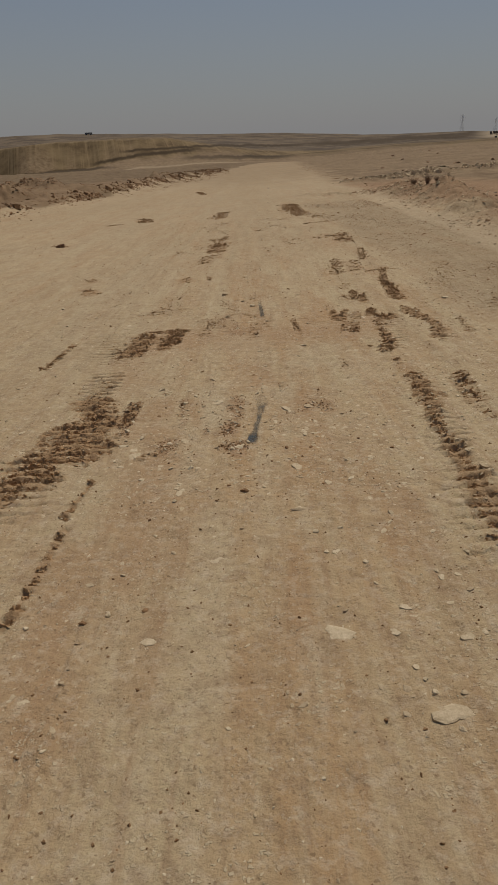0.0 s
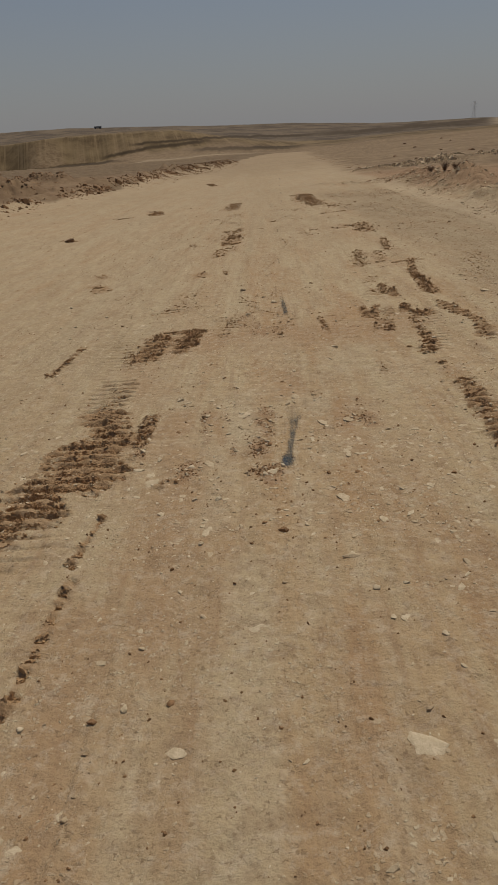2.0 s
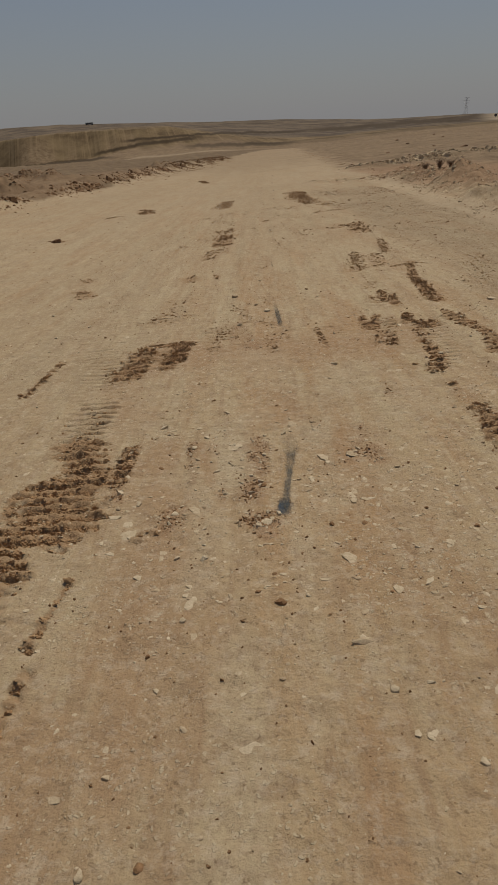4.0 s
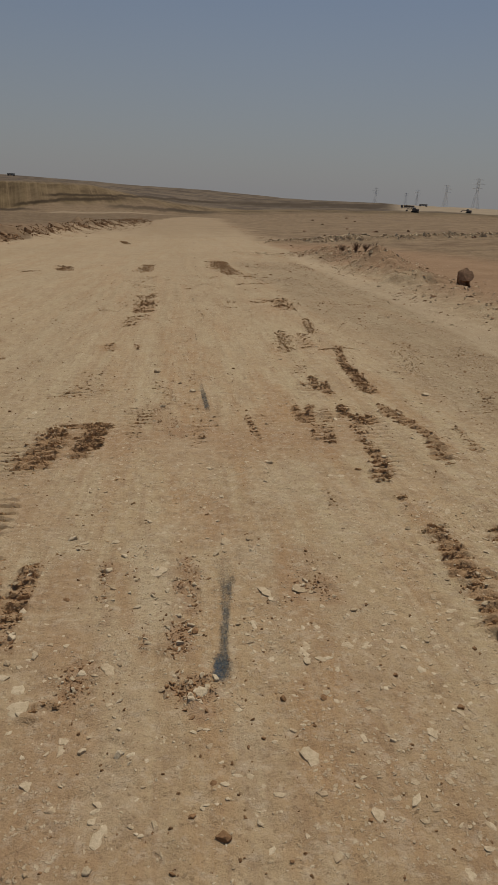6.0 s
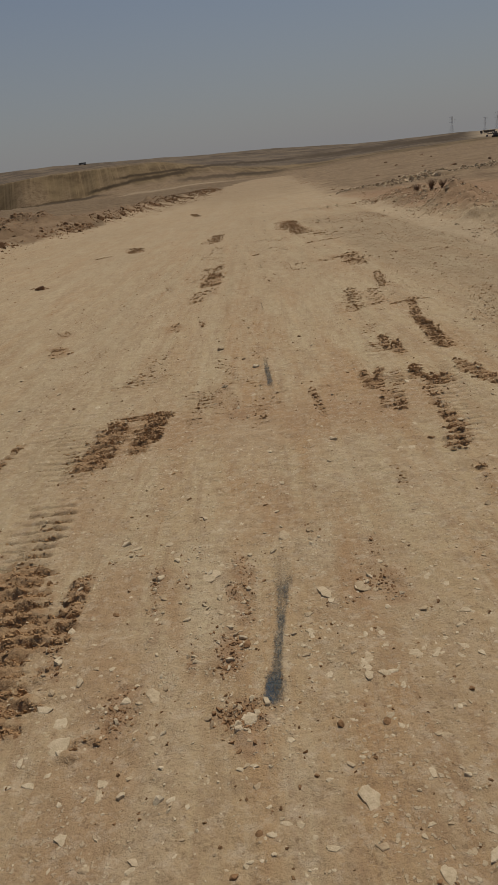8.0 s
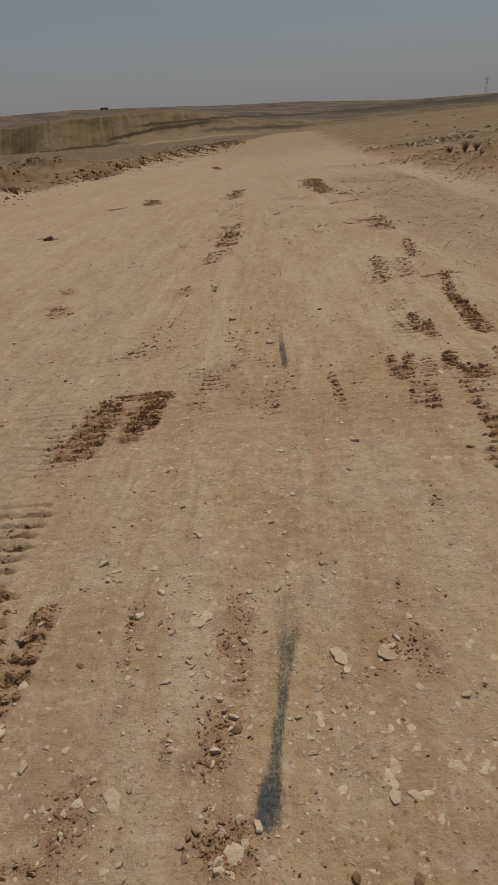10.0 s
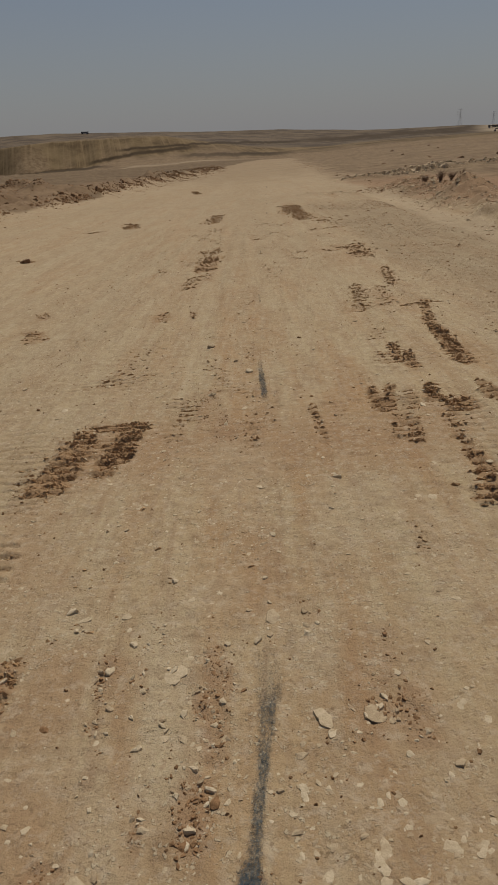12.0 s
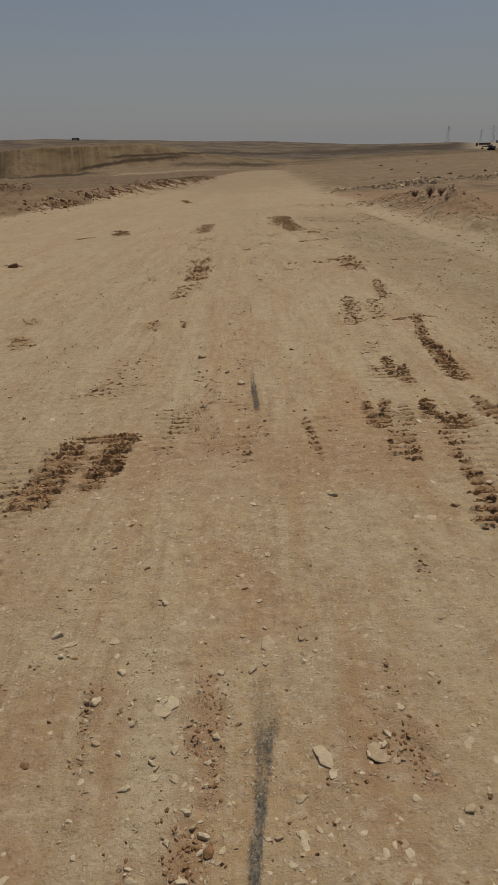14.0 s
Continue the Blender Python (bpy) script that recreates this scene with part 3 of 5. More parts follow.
# ---------------------------------------------------------------- the ground sheet
def ground():
    cx, cy = 0.0, -1.2
    az = np.radians(np.r_[np.linspace(-180, -31, 40, endpoint=False), np.linspace(-31, 31, 420), np.linspace(31, 180, 41)[1:-1]])
    rings, r = [0.3, 0.7, 1.1, 1.5, 1.8], 2.0
    while r < 4600:
        rings.append(r)
        r += min(max(0.0120, 0.0120 * max((r - 4.0) / 3.6, 0.1) ** 1.5), 0.022 * r if r < 300 else 2.2 if r < 412 else 0.9 if r < 462 else 0.011 * r if r < 1100 else 0.04 * r)
    rings = np.array(rings)
    A, Rr = np.meshgrid(az, rings)
    x, y = (cx + Rr * np.sin(A)).ravel(), (cy + Rr * np.cos(A)).ravel()
    z, c, l = relief(x, y)
    na, nr = len(az), len(rings)
    x, y, z = np.r_[cx, x], np.r_[cy, y], np.r_[ground_z(cx, cy), z]
    c, l = np.r_[0, c], np.r_[0, l]
    i = np.arange(nr - 1)[:, None] * na + np.arange(na)[None, :] + 1
    j = np.arange(nr - 1)[:, None] * na + (np.arange(na)[None, :] + 1) % na + 1
    quads = np.stack([i, i + na, j + na, j], -1)[:, :, ::-1].reshape(-1, 4)
    k = np.arange(na)
    tris = np.stack([np.zeros(na, int), k + 1, (k + 1) % na + 1], -1)[:, ::-1]
    me = bpy.data.meshes.new("ground")
    me.vertices.add(len(x))
    me.vertices.foreach_set("co", np.stack([x, y, z], -1).astype(np.float32).ravel())
    loops = np.r_[tris.ravel(), quads.ravel()].astype(np.int32)
    me.loops.add(len(loops))
    me.loops.foreach_set("vertex_index", loops)
    me.polygons.add(len(tris) + len(quads))
    starts = np.r_[np.arange(len(tris)) * 3, len(tris) * 3 + np.arange(len(quads)) * 4].astype(np.int32)
    me.polygons.foreach_set("loop_start", starts)
    me.polygons.foreach_set("use_smooth", np.ones(len(starts), bool))
    me.update(calc_edges=True)
    me.validate()
    l = np.maximum(l, 0.4 * smooth(-10.8, -12.0, x + 0.6 * vnoise(x * 0.6, y * 0.4, 62)) * smooth(-26, -20, x) * smooth(20, 26, y) * smooth(150, 80, y))
    l = np.maximum(l, 0.95 * smooth(-0.4, 0.6, x - np.interp(y, [12, 18, 30, 40], [5.9, 6.1, 7.0, 7.4]) + 0.6 * vnoise(x * 0.6, y * 0.4, 63)) * smooth(16, 12, x) * smooth(9, 14, y) * smooth(66, 48, y))
    rr, a = np.hypot(x, y), np.degrees(np.arctan2(x, y))
    wob = 1.3 * vnoise(x * 0.35, y * 0.2, 51) + 0.5 * vnoise(x * 1.3, y * 0.7, 52)
    right = np.interp(y, [0, 14, 22, 32, 60, 150, 250], [5.0, 5.6, 5.8, 6.7, 7.8, 13, 15])
    left = np.interp(y, [0, 30, 100, 226, 250, 267, 285], [-10.4, -10.6, -12.2, -7, -3.5, 0, 8])
    plain = np.maximum(smooth(-0.9 - 0.012 * y, 1.2 + 0.02 * y, x - right + wob * 0.9), smooth(0.0, 0.7, left - x + wob * 0.8))
    # far road coloured darker in place of the small shadows its relief loses
    plain = np.maximum(plain, 0.16 * smooth(8, 45, y + 6 * vnoise(x * 0.5, y * 0.06, 74)))
    plain = np.maximum(plain, 0.42 * smooth(35, 130, y))
    plain = np.maximum(plain, smooth(268, 290, rr))
    hill = smooth(380, 430, rr + 25 * vnoise(a * 1.1, a * 0, 53))
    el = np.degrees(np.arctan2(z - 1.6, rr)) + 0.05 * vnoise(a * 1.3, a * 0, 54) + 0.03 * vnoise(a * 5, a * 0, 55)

    # dark bands painted in for the shaded faces of the hill benches
    def bench_shade(level, thick, lo, hi):
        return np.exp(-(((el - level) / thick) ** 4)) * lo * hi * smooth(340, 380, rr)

    b1 = bench_shade(np.interp(a, [-9.5, -6.2, -2.6, 4], [-0.93, -0.82, -0.79, -0.93]), 0.085, smooth(-10.3, -9, a), smooth(6, 3, a))
    b2 = bench_shade(np.interp(a, [-11.9, -10.2, -7.6, -4.1], [-1.76, -1.42, -1.18, -0.99]), 0.12, smooth(-12.6, -11.4, a), smooth(-3, -5, a))
    b3 = bench_shade(np.interp(a, [-19.5, -15.7, -11], [-2.43, -2.25, -2.04]), 0.10, 1.0, smooth(-9.5, -12, a))
    b4 = bench_shade(np.interp(a, [4, 6.7, 12, 17], [-0.9, -0.9, -0.72, -0.54]), 0.17, smooth(3, 6, a), smooth(18, 16.6, a)) * 0.8
    b5 = bench_shade(np.interp(a, [-4, -1.4, 2], [-1.6, -1.65, -1.72]), 0.14, smooth(-6, -4, a), smooth(4, 2, a)) * 0.75
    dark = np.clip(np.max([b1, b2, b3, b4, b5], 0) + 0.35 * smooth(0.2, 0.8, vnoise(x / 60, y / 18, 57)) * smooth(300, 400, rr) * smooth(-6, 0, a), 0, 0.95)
    dark = np.maximum(dark, 0.26 * smooth(0.2, 2.0, left - x + wob) * smooth(340, 300, rr) * smooth(10, 22, y))
    dark = np.maximum(dark, 0.15 * smooth(2.2, 3.2, x + 0.4 * vnoise(x * 1.5, y * 0.6, 144)) * smooth(5.2, 4.2, x - 0.03 * y) * smooth(5, 8, y) * smooth(40, 22, y))
    sandy = np.exp(-(((rr - (338 + 4 * vnoise(a * 0.6, a * 0, 58))) / 4) ** 2)) * smooth(3, -2, a) * 0.4
    sandy = np.maximum(sandy, 0.5 * smooth(480, 560, rr + 40 * vnoise(a * 0.9, a * 0, 59)) * smooth(16.8, 18.6, a) * smooth(1150, 1000, rr))
    strip = np.abs(x - np.interp(y, [6, 10, 15, 22, 30, 40], [3.9, 4.45, 4.95, 5.35, 5.9, 6.6])) / np.interp(y, [6, 20, 40], [0.3, 0.42, 0.6])
    sandy = np.maximum(sandy, 0.35 * smooth(1.2, 0.7, strip + 0.25 * vnoise(x * 2.5, y * 0.8, 73)) * smooth(5, 8, y) * smooth(46, 34, y))
    track = np.abs(y - np.interp(x, [8, 11, 17, 30, 60], [77, 72, 66.5, 72, 78])) / 1.1
    sandy = np.maximum(sandy, 0.45 * smooth(1.3, 0.6, track + 0.3 * vnoise(x * 0.5, y * 0.5, 77)) * smooth(8, 11, x) * smooth(60, 40, x))
    dusty = smooth(16, 45, y) * smooth(-0.35, 0.35, vnoise(x * 0.5, y * 0.04, 75) + 0.5 * vnoise(x * 1.6, y * 0.12, 76))
    sandy = np.maximum(sandy, 0.12 * dusty * smooth(0.5, 0.3, plain))
    khaki = np.maximum(0.62 * smooth(6.5, 20, y), 0.55 * smooth(-0.9, -1.9, x + 0.25 * vnoise(x * 2, y * 0.7, 141)) * smooth(2.5, 5.5, y))
    khaki = np.maximum(khaki, 0.95 * smooth(2.1, 2.9, x) * smooth(5, 8, y) * smooth(34, 20, y))
    khaki = khaki * (0.62 + 0.38 * vnoise(x * 0.7, y * 0.12, 142) + 0.2 * vnoise(x * 2.6, y * 0.5, 143)) * (1 - plain)
    damp, worn = np.zeros_like(x), np.zeros_like(x)
    close = (rr < 12) & (y > 0)
    damp[close], worn[close] = strip_mask(x[close], y[close], DAMP), strip_mask(x[close], y[close], PALE_STRIPS)
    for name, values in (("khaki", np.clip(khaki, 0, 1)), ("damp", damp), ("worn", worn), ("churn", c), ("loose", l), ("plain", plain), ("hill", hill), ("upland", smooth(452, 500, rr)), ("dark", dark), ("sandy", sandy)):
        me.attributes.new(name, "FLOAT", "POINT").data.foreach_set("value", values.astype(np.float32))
    ob = new("ground", me)
    me.materials.append(EARTH)
    tagged(ob, "dry tan compacted earth road between spoil banks and bare hills", "ground", kind="structure")


ground()


# ---------------------------------------------------------------- stones, clods, gravel
def rock_mesh(name, seed, flat, mat, sub=1, sharp=0.35):
    """An angular stone of unit width on its base, bevelled by its own facets."""
    rnd = random.Random(seed)
    bm = bmesh.new()
    bmesh.ops.create_icosphere(bm, subdivisions=sub, radius=0.5)
    off = Vector((rnd.uniform(-50, 50), rnd.uniform(-50, 50), rnd.uniform(-50, 50)))
    for v in bm.verts:
        d = v.co.normalized()
        v.co = d * (0.5 + sharp * 0.5 * noise.noise(d * 1.3 + off) + 0.12 * noise.noise(d * 3.1 + off))
    for k in range(9):
        nrm = Vector((rnd.uniform(-1, 1), rnd.uniform(-1, 1), rnd.uniform(-0.2, 1))).normalized()
        cut = rnd.uniform(0.24, 0.38)
        for v in bm.verts:
            over = v.co.dot(nrm) - cut
            if over > 0:
                v.co -= nrm * over
    for v in bm.verts:
        v.co.z *= flat
    me = bpy.data.meshes.new(name)
    bm.to_mesh(me)
    bm.free()
    me.materials.append(mat)
    return me


def slab_mesh(name, seed, mat, n=12, thick=1.0):
    """A broken flat fragment of unit width with an angular outline."""
    rnd = random.Random(seed)
    bm = bmesh.new()
    angles = [6.283 * (k + rnd.uniform(-0.3, 0.3)) / n for k in range(n)]
    p1, p2, p3 = (rnd.uniform(0, 6.28) for _ in range(3))
    reach = [0.44 + 0.1 * math.cos(2 * a + p1) + 0.06 * math.cos(3 * a + p2) + 0.035 * math.cos(5 * a + p3) + rnd.uniform(-0.035, 0.035) for a in angles]
    tilt = rnd.uniform(-0.05, 0.05)
    low = [bm.verts.new((math.cos(a) * r, math.sin(a) * r, -0.14)) for a, r in zip(angles, reach)]
    mid = [bm.verts.new((math.cos(a) * r * 0.99, math.sin(a) * r * 0.99, 0.05 + rnd.uniform(-0.02, 0.02) + tilt * math.cos(a))) for a, r in zip(angles, reach)]
    top = [bm.verts.new((math.cos(a) * r * rnd.uniform(0.74, 0.9), math.sin(a) * r * rnd.uniform(0.74, 0.9), 0.09 + rnd.uniform(-0.02, 0.02) + tilt * math.cos(a))) for a, r in zip(angles, reach)]
    peak = bm.verts.new((rnd.uniform(-0.1, 0.1), rnd.uniform(-0.1, 0.1), 0.125))
    for k in range(n):
        j = (k + 1) % n
        bm.faces.new((low[k], low[j], mid[j], mid[k]))
        bm.faces.new((mid[k], mid[j], top[j], top[k]))
        bm.faces.new((top[k], top[j], peak))
    bm.faces.new(low[::-1])
    for v in bm.verts:
        v.co.z *= thick
    me = bpy.data.meshes.new(name)
    bm.to_mesh(me)
    bm.free()
    me.materials.append(mat)
    return me


FLAT_STONES = [slab_mesh("stone", 10 + k, PALE, 12 + k % 4) for k in range(8)]
TAN_STONES = [slab_mesh("stone", 110 + k, DULL, 9 + k % 4) for k in range(6)]
LUMP_STONES = [slab_mesh("stone", 70 + k, PALE if k % 4 else DULL, 8, 2.3) for k in range(8)] + [rock_mesh("stone", 30 + k, 0.55, PALE if k % 4 else DULL, 2 if k < 2 else 1, 0.5) for k in range(4)]
DARK_STONES = [rock_mesh("stone", 50 + k, 0.6, CLOD, 2) for k in range(4)]

# well visible stones: x, y, width, length, kind (0 flat pale, 1 pale lump, 2 brown clod, 3 flat tan)
MARKED_A = [
    (0.38, 4.11, 0.044, 0.123, 0), (2.43, 8.23, 0.096, 0.122, 0), (0.65, 1.58, 0.119, 0.071, 0), (-0.33, 9.78, 0.084, 0.110, 1), (-0.72, 3.89, 0.068, 0.099, 0), (0.55, 4.22, 0.098, 0.059, 3),
    (0.35, 2.00, 0.093, 0.091, 0), (-0.23, 4.87, 0.078, 0.084, 0), (0.30, 3.54, 0.062, 0.084, 0), (0.40, 4.14, 0.039, 0.078, 0), (0.29, 4.62, 0.067, 0.074, 0), (0.45, 4.61, 0.073, 0.068, 3),
    (0.45, 3.29, 0.035, 0.073, 0), (-0.41, 4.09, 0.051, 0.072, 0), (-0.13, 2.58, 0.067, 0.040, 0), (-0.42, 4.84, 0.045, 0.064, 3), (-0.87, 5.23, 0.062, 0.044, 3), (-0.75, 4.01, 0.060, 0.062, 0),
    (-0.37, 3.31, 0.044, 0.061, 0),
]
MARKED_B = [
    (-0.04, 4.56, 0.020, 0.060, 3), (1.10, 4.32, 0.060, 0.036, 0), (-0.05, 3.91, 0.046, 0.058, 1), (-0.08, 4.32, 0.028, 0.057, 3), (-0.23, 4.46, 0.026, 0.052, 3), (-0.53, 3.67, 0.026, 0.052, 0),
    (-0.65, 5.25, 0.051, 0.031, 0), (0.80, 1.93, 0.050, 0.030, 0), (-0.01, 3.27, 0.049, 0.037, 2), (0.49, 3.99, 0.031, 0.047, 3), (0.62, 2.14, 0.047, 0.029, 0), (-0.61, 3.53, 0.046, 0.042, 0),
    (0.39, 4.05, 0.045, 0.044, 0), (0.44, 4.05, 0.045, 0.027, 0), (0.41, 2.58, 0.044, 0.032, 0), (-0.53, 3.72, 0.031, 0.044, 0), (0.57, 4.14, 0.043, 0.042, 0), (-0.48, 4.92, 0.032, 0.042, 1),
    (0.20, 4.34, 0.030, 0.041, 0),
]
MARKED_C = [
    (0.80, 2.14, 0.040, 0.024, 0), (0.31, 4.55, 0.032, 0.039, 0), (-0.11, 2.26, 0.039, 0.024, 3), (0.74, 4.63, 0.037, 0.038, 0), (-0.47, 5.25, 0.035, 0.038, 0), (0.64, 3.08, 0.034, 0.038, 0),
    (0.82, 4.35, 0.038, 0.028, 0), (-0.26, 4.25, 0.037, 0.027, 1), (0.01, 3.98, 0.029, 0.037, 1), (-0.41, 5.06, 0.028, 0.037, 1), (0.55, 1.99, 0.037, 0.036, 0), (-0.19, 4.96, 0.036, 0.031, 0),
    (-0.46, 4.59, 0.036, 0.032, 0), (-0.38, 3.43, 0.036, 0.022, 0), (0.87, 3.68, 0.023, 0.036, 0), (0.17, 3.40, 0.036, 0.021, 0), (-0.24, 4.58, 0.035, 0.031, 0), (-0.65, 2.17, 0.035, 0.023, 2),
    (0.73, 3.15, 0.035, 0.021, 0),
]
MARKED_D = [
    (0.95, 4.17, 0.031, 0.034, 0), (-0.06, 4.32, 0.028, 0.034, 2), (0.88, 2.34, 0.033, 0.025, 0), (-0.45, 5.16, 0.024, 0.032, 0), (0.80, 2.37, 0.028, 0.032, 1), (0.65, 4.14, 0.031, 0.026, 0),
    (0.59, 1.80, 0.031, 0.031, 0), (-0.39, 3.37, 0.031, 0.028, 0), (0.25, 3.83, 0.027, 0.031, 2), (-0.17, 4.57, 0.030, 0.028, 0), (0.80, 4.50, 0.030, 0.029, 3), (0.64, 4.12, 0.030, 0.024, 0),
    (0.88, 3.71, 0.030, 0.028, 2), (-0.12, 4.53, 0.016, 0.029, 0), (0.60, 3.40, 0.029, 0.023, 0), (-0.10, 3.35, 0.029, 0.020, 2), (-0.34, 4.80, 0.022, 0.028, 1), (0.54, 4.06, 0.028, 0.025, 3),
    (0.71, 1.66, 0.027, 0.028, 1),
]
MARKED_E = [
    (0.64, 2.08, 0.028, 0.022, 0), (0.40, 3.82, 0.025, 0.028, 2), (0.89, 2.21, 0.027, 0.026, 1), (0.23, 1.90, 0.027, 0.023, 3), (-0.48, 4.17, 0.026, 0.019, 0), (0.23, 4.07, 0.026, 0.019, 3),
    (-0.41, 2.23, 0.026, 0.024, 2), (-0.72, 4.46, 0.025, 0.020, 0), (-0.39, 3.88, 0.023, 0.025, 0), (-0.37, 4.12, 0.024, 0.024, 1), (1.08, 4.04, 0.020, 0.024, 2), (0.01, 4.12, 0.018, 0.023, 1),
    (-0.61, 4.79, 0.023, 0.019, 0), (0.70, 4.21, 0.022, 0.019, 0), (0.71, 3.93, 0.022, 0.021, 2), (-0.16, 3.17, 0.022, 0.013, 2), (-0.03, 3.47, 0.022, 0.018, 2), (-0.18, 4.13, 0.020, 0.021, 0),
    (-0.15, 4.02, 0.021, 0.018, 1),
]
MARKED_F = [
    (0.22, 4.15, 0.021, 0.021, 0), (0.42, 3.27, 0.019, 0.016, 2), (-0.46, 4.44, 0.018, 0.014, 1), (0.55, 1.53, 0.018, 0.013, 2), (0.15, 3.64, 0.017, 0.018, 2), (0.08, 3.98, 0.017, 0.014, 0),
    (0.44, 1.58, 0.014, 0.017, 2), (0.56, 4.00, 0.015, 0.015, 0), (0.17, 3.17, 0.013, 0.010, 2),
]
# further stones: x, y, width, kind (0 flat pale, 1 pale lump, 2 brown clod)
STONES_A = [
    (0.35, 1.98, 0.096, 0), (0.65, 1.58, 0.098, 0), (0.60, 1.30, 0.052, 0), (0.61, 1.14, 0.040, 0), (0.68, 1.30, 0.034, 0), (0.56, 1.98, 0.037, 1), (0.59, 1.79, 0.027, 0), (0.89, 2.20, 0.031, 1), (0.80, 1.92, 0.044, 0), (0.42, 2.56, 0.040, 1), (0.33, 3.53, 0.066, 0), (0.25, 3.82, 0.032, 2), (0.40, 3.81, 0.028, 2), (0.00, 3.27, 0.043, 2), (-0.36, 3.29, 0.044, 1), (0.45, 3.28, 0.028, 2), (-0.12, 2.57, 0.066, 0), (-0.10, 2.24, 0.041, 0), (-0.09, 3.36, 0.032, 2), (-0.02, 2.85, 0.025, 1), (0.04, 2.84, 0.025, 1), (-0.57, 3.49, 0.033, 1), (-0.72, 3.97, 0.081, 1),
]
STONES_B = [
    (-0.68, 3.84, 0.142, 0), (0.88, 3.70, 0.027, 2), (0.85, 3.18, 0.030, 0), (0.61, 2.75, 0.032, 0), (0.66, 1.52, 0.031, 1), (0.62, 1.68, 0.026, 1), (0.63, 1.62, 0.032, 0), (0.60, 1.74, 0.019, 1), (0.56, 1.53, 0.014, 2), (0.69, 1.64, 0.022, 1), (0.52, 2.47, 0.025, 1), (0.27, 1.88, 0.020, 0), (0.19, 3.38, 0.038, 0), (-0.25, 8.12, 0.083, 1), (0.06, 8.72, 0.074, 1), (-0.07, 9.12, 0.046, 1), (-2.69, 9.71, 0.082, 1), (-0.72, 4.22, 0.039, 1), (-0.50, 3.66, 0.034, 1), (-0.50, 3.02, 0.026, 2), (-0.72, 2.20, 0.027, 0), (0.03, 1.27, 0.012, 1), (-0.38, 2.21, 0.023, 2),
]
STONES_C = [
    (-0.22, 4.86, 0.061, 1), (-0.27, 4.23, 0.041, 1), (-0.42, 4.08, 0.052, 1), (-0.53, 3.73, 0.030, 1), (-0.61, 3.54, 0.041, 1), (-0.46, 3.66, 0.026, 1), (-0.37, 3.33, 0.044, 1), (-0.38, 3.38, 0.035, 0), (-0.38, 3.43, 0.026, 0), (0.25, 3.84, 0.028, 2), (0.40, 3.83, 0.024, 2), (0.33, 3.54, 0.073, 0), (0.17, 3.41, 0.042, 0), (-0.10, 3.35, 0.019, 2), (-0.01, 3.27, 0.045, 2), (-0.05, 3.92, 0.045, 1), (0.00, 3.98, 0.029, 1), (-0.12, 3.91, 0.028, 2), (-0.04, 3.47, 0.017, 2), (0.31, 4.64, 0.057, 0), (1.00, 6.02, 0.111, 0), (0.41, 6.46, 0.065, 0), (0.46, 3.30, 0.043, 0),
]
STONES_D = [
    (0.38, 4.14, 0.040, 0), (0.38, 4.05, 0.034, 0), (0.42, 3.27, 0.018, 2), (0.04, 8.66, 0.081, 1), (-0.25, 8.06, 0.053, 1), (-0.48, 4.87, 0.033, 1), (-0.04, 5.03, 0.029, 1), (-0.04, 4.57, 0.031, 1), (-0.16, 4.56, 0.030, 1), (-0.86, 4.54, 0.056, 0), (-0.82, 4.17, 0.031, 1), (0.01, 3.40, 0.016, 1), (0.19, 3.40, 0.013, 2), (0.54, 4.21, 0.059, 0), (0.86, 4.35, 0.033, 0), (0.47, 5.26, 0.037, 0), (-0.90, 3.97, 0.025, 2), (-0.76, 4.40, 0.034, 0), (0.13, 4.35, 0.019, 1), (-0.20, 4.44, 0.034, 1), (0.18, 4.32, 0.028, 0), (0.59, 3.58, 0.018, 1),
]
STONES_E = [
    (-0.21, 4.87, 0.070, 1), (-0.18, 4.96, 0.047, 1), (-0.21, 4.52, 0.039, 1), (-0.13, 4.45, 0.028, 1), (-0.44, 4.72, 0.035, 1), (-0.48, 4.92, 0.034, 0), (-0.44, 4.57, 0.033, 1), (-0.32, 4.54, 0.032, 1), (-0.26, 4.24, 0.034, 1), (-0.45, 4.21, 0.016, 1), (-0.18, 4.18, 0.027, 1), (-0.13, 4.54, 0.022, 2), (-0.11, 4.76, 0.035, 2), (-0.09, 4.81, 0.020, 2), (-0.05, 4.72, 0.039, 1), (-0.03, 4.57, 0.040, 1), (-0.02, 4.53, 0.032, 1), (-0.06, 4.96, 0.038, 1), (-0.25, 4.66, 0.030, 1), (-0.04, 4.32, 0.016, 2), (-0.14, 4.19, 0.031, 2), (-0.48, 5.25, 0.028, 0), (0.31, 4.65, 0.064, 0),
]
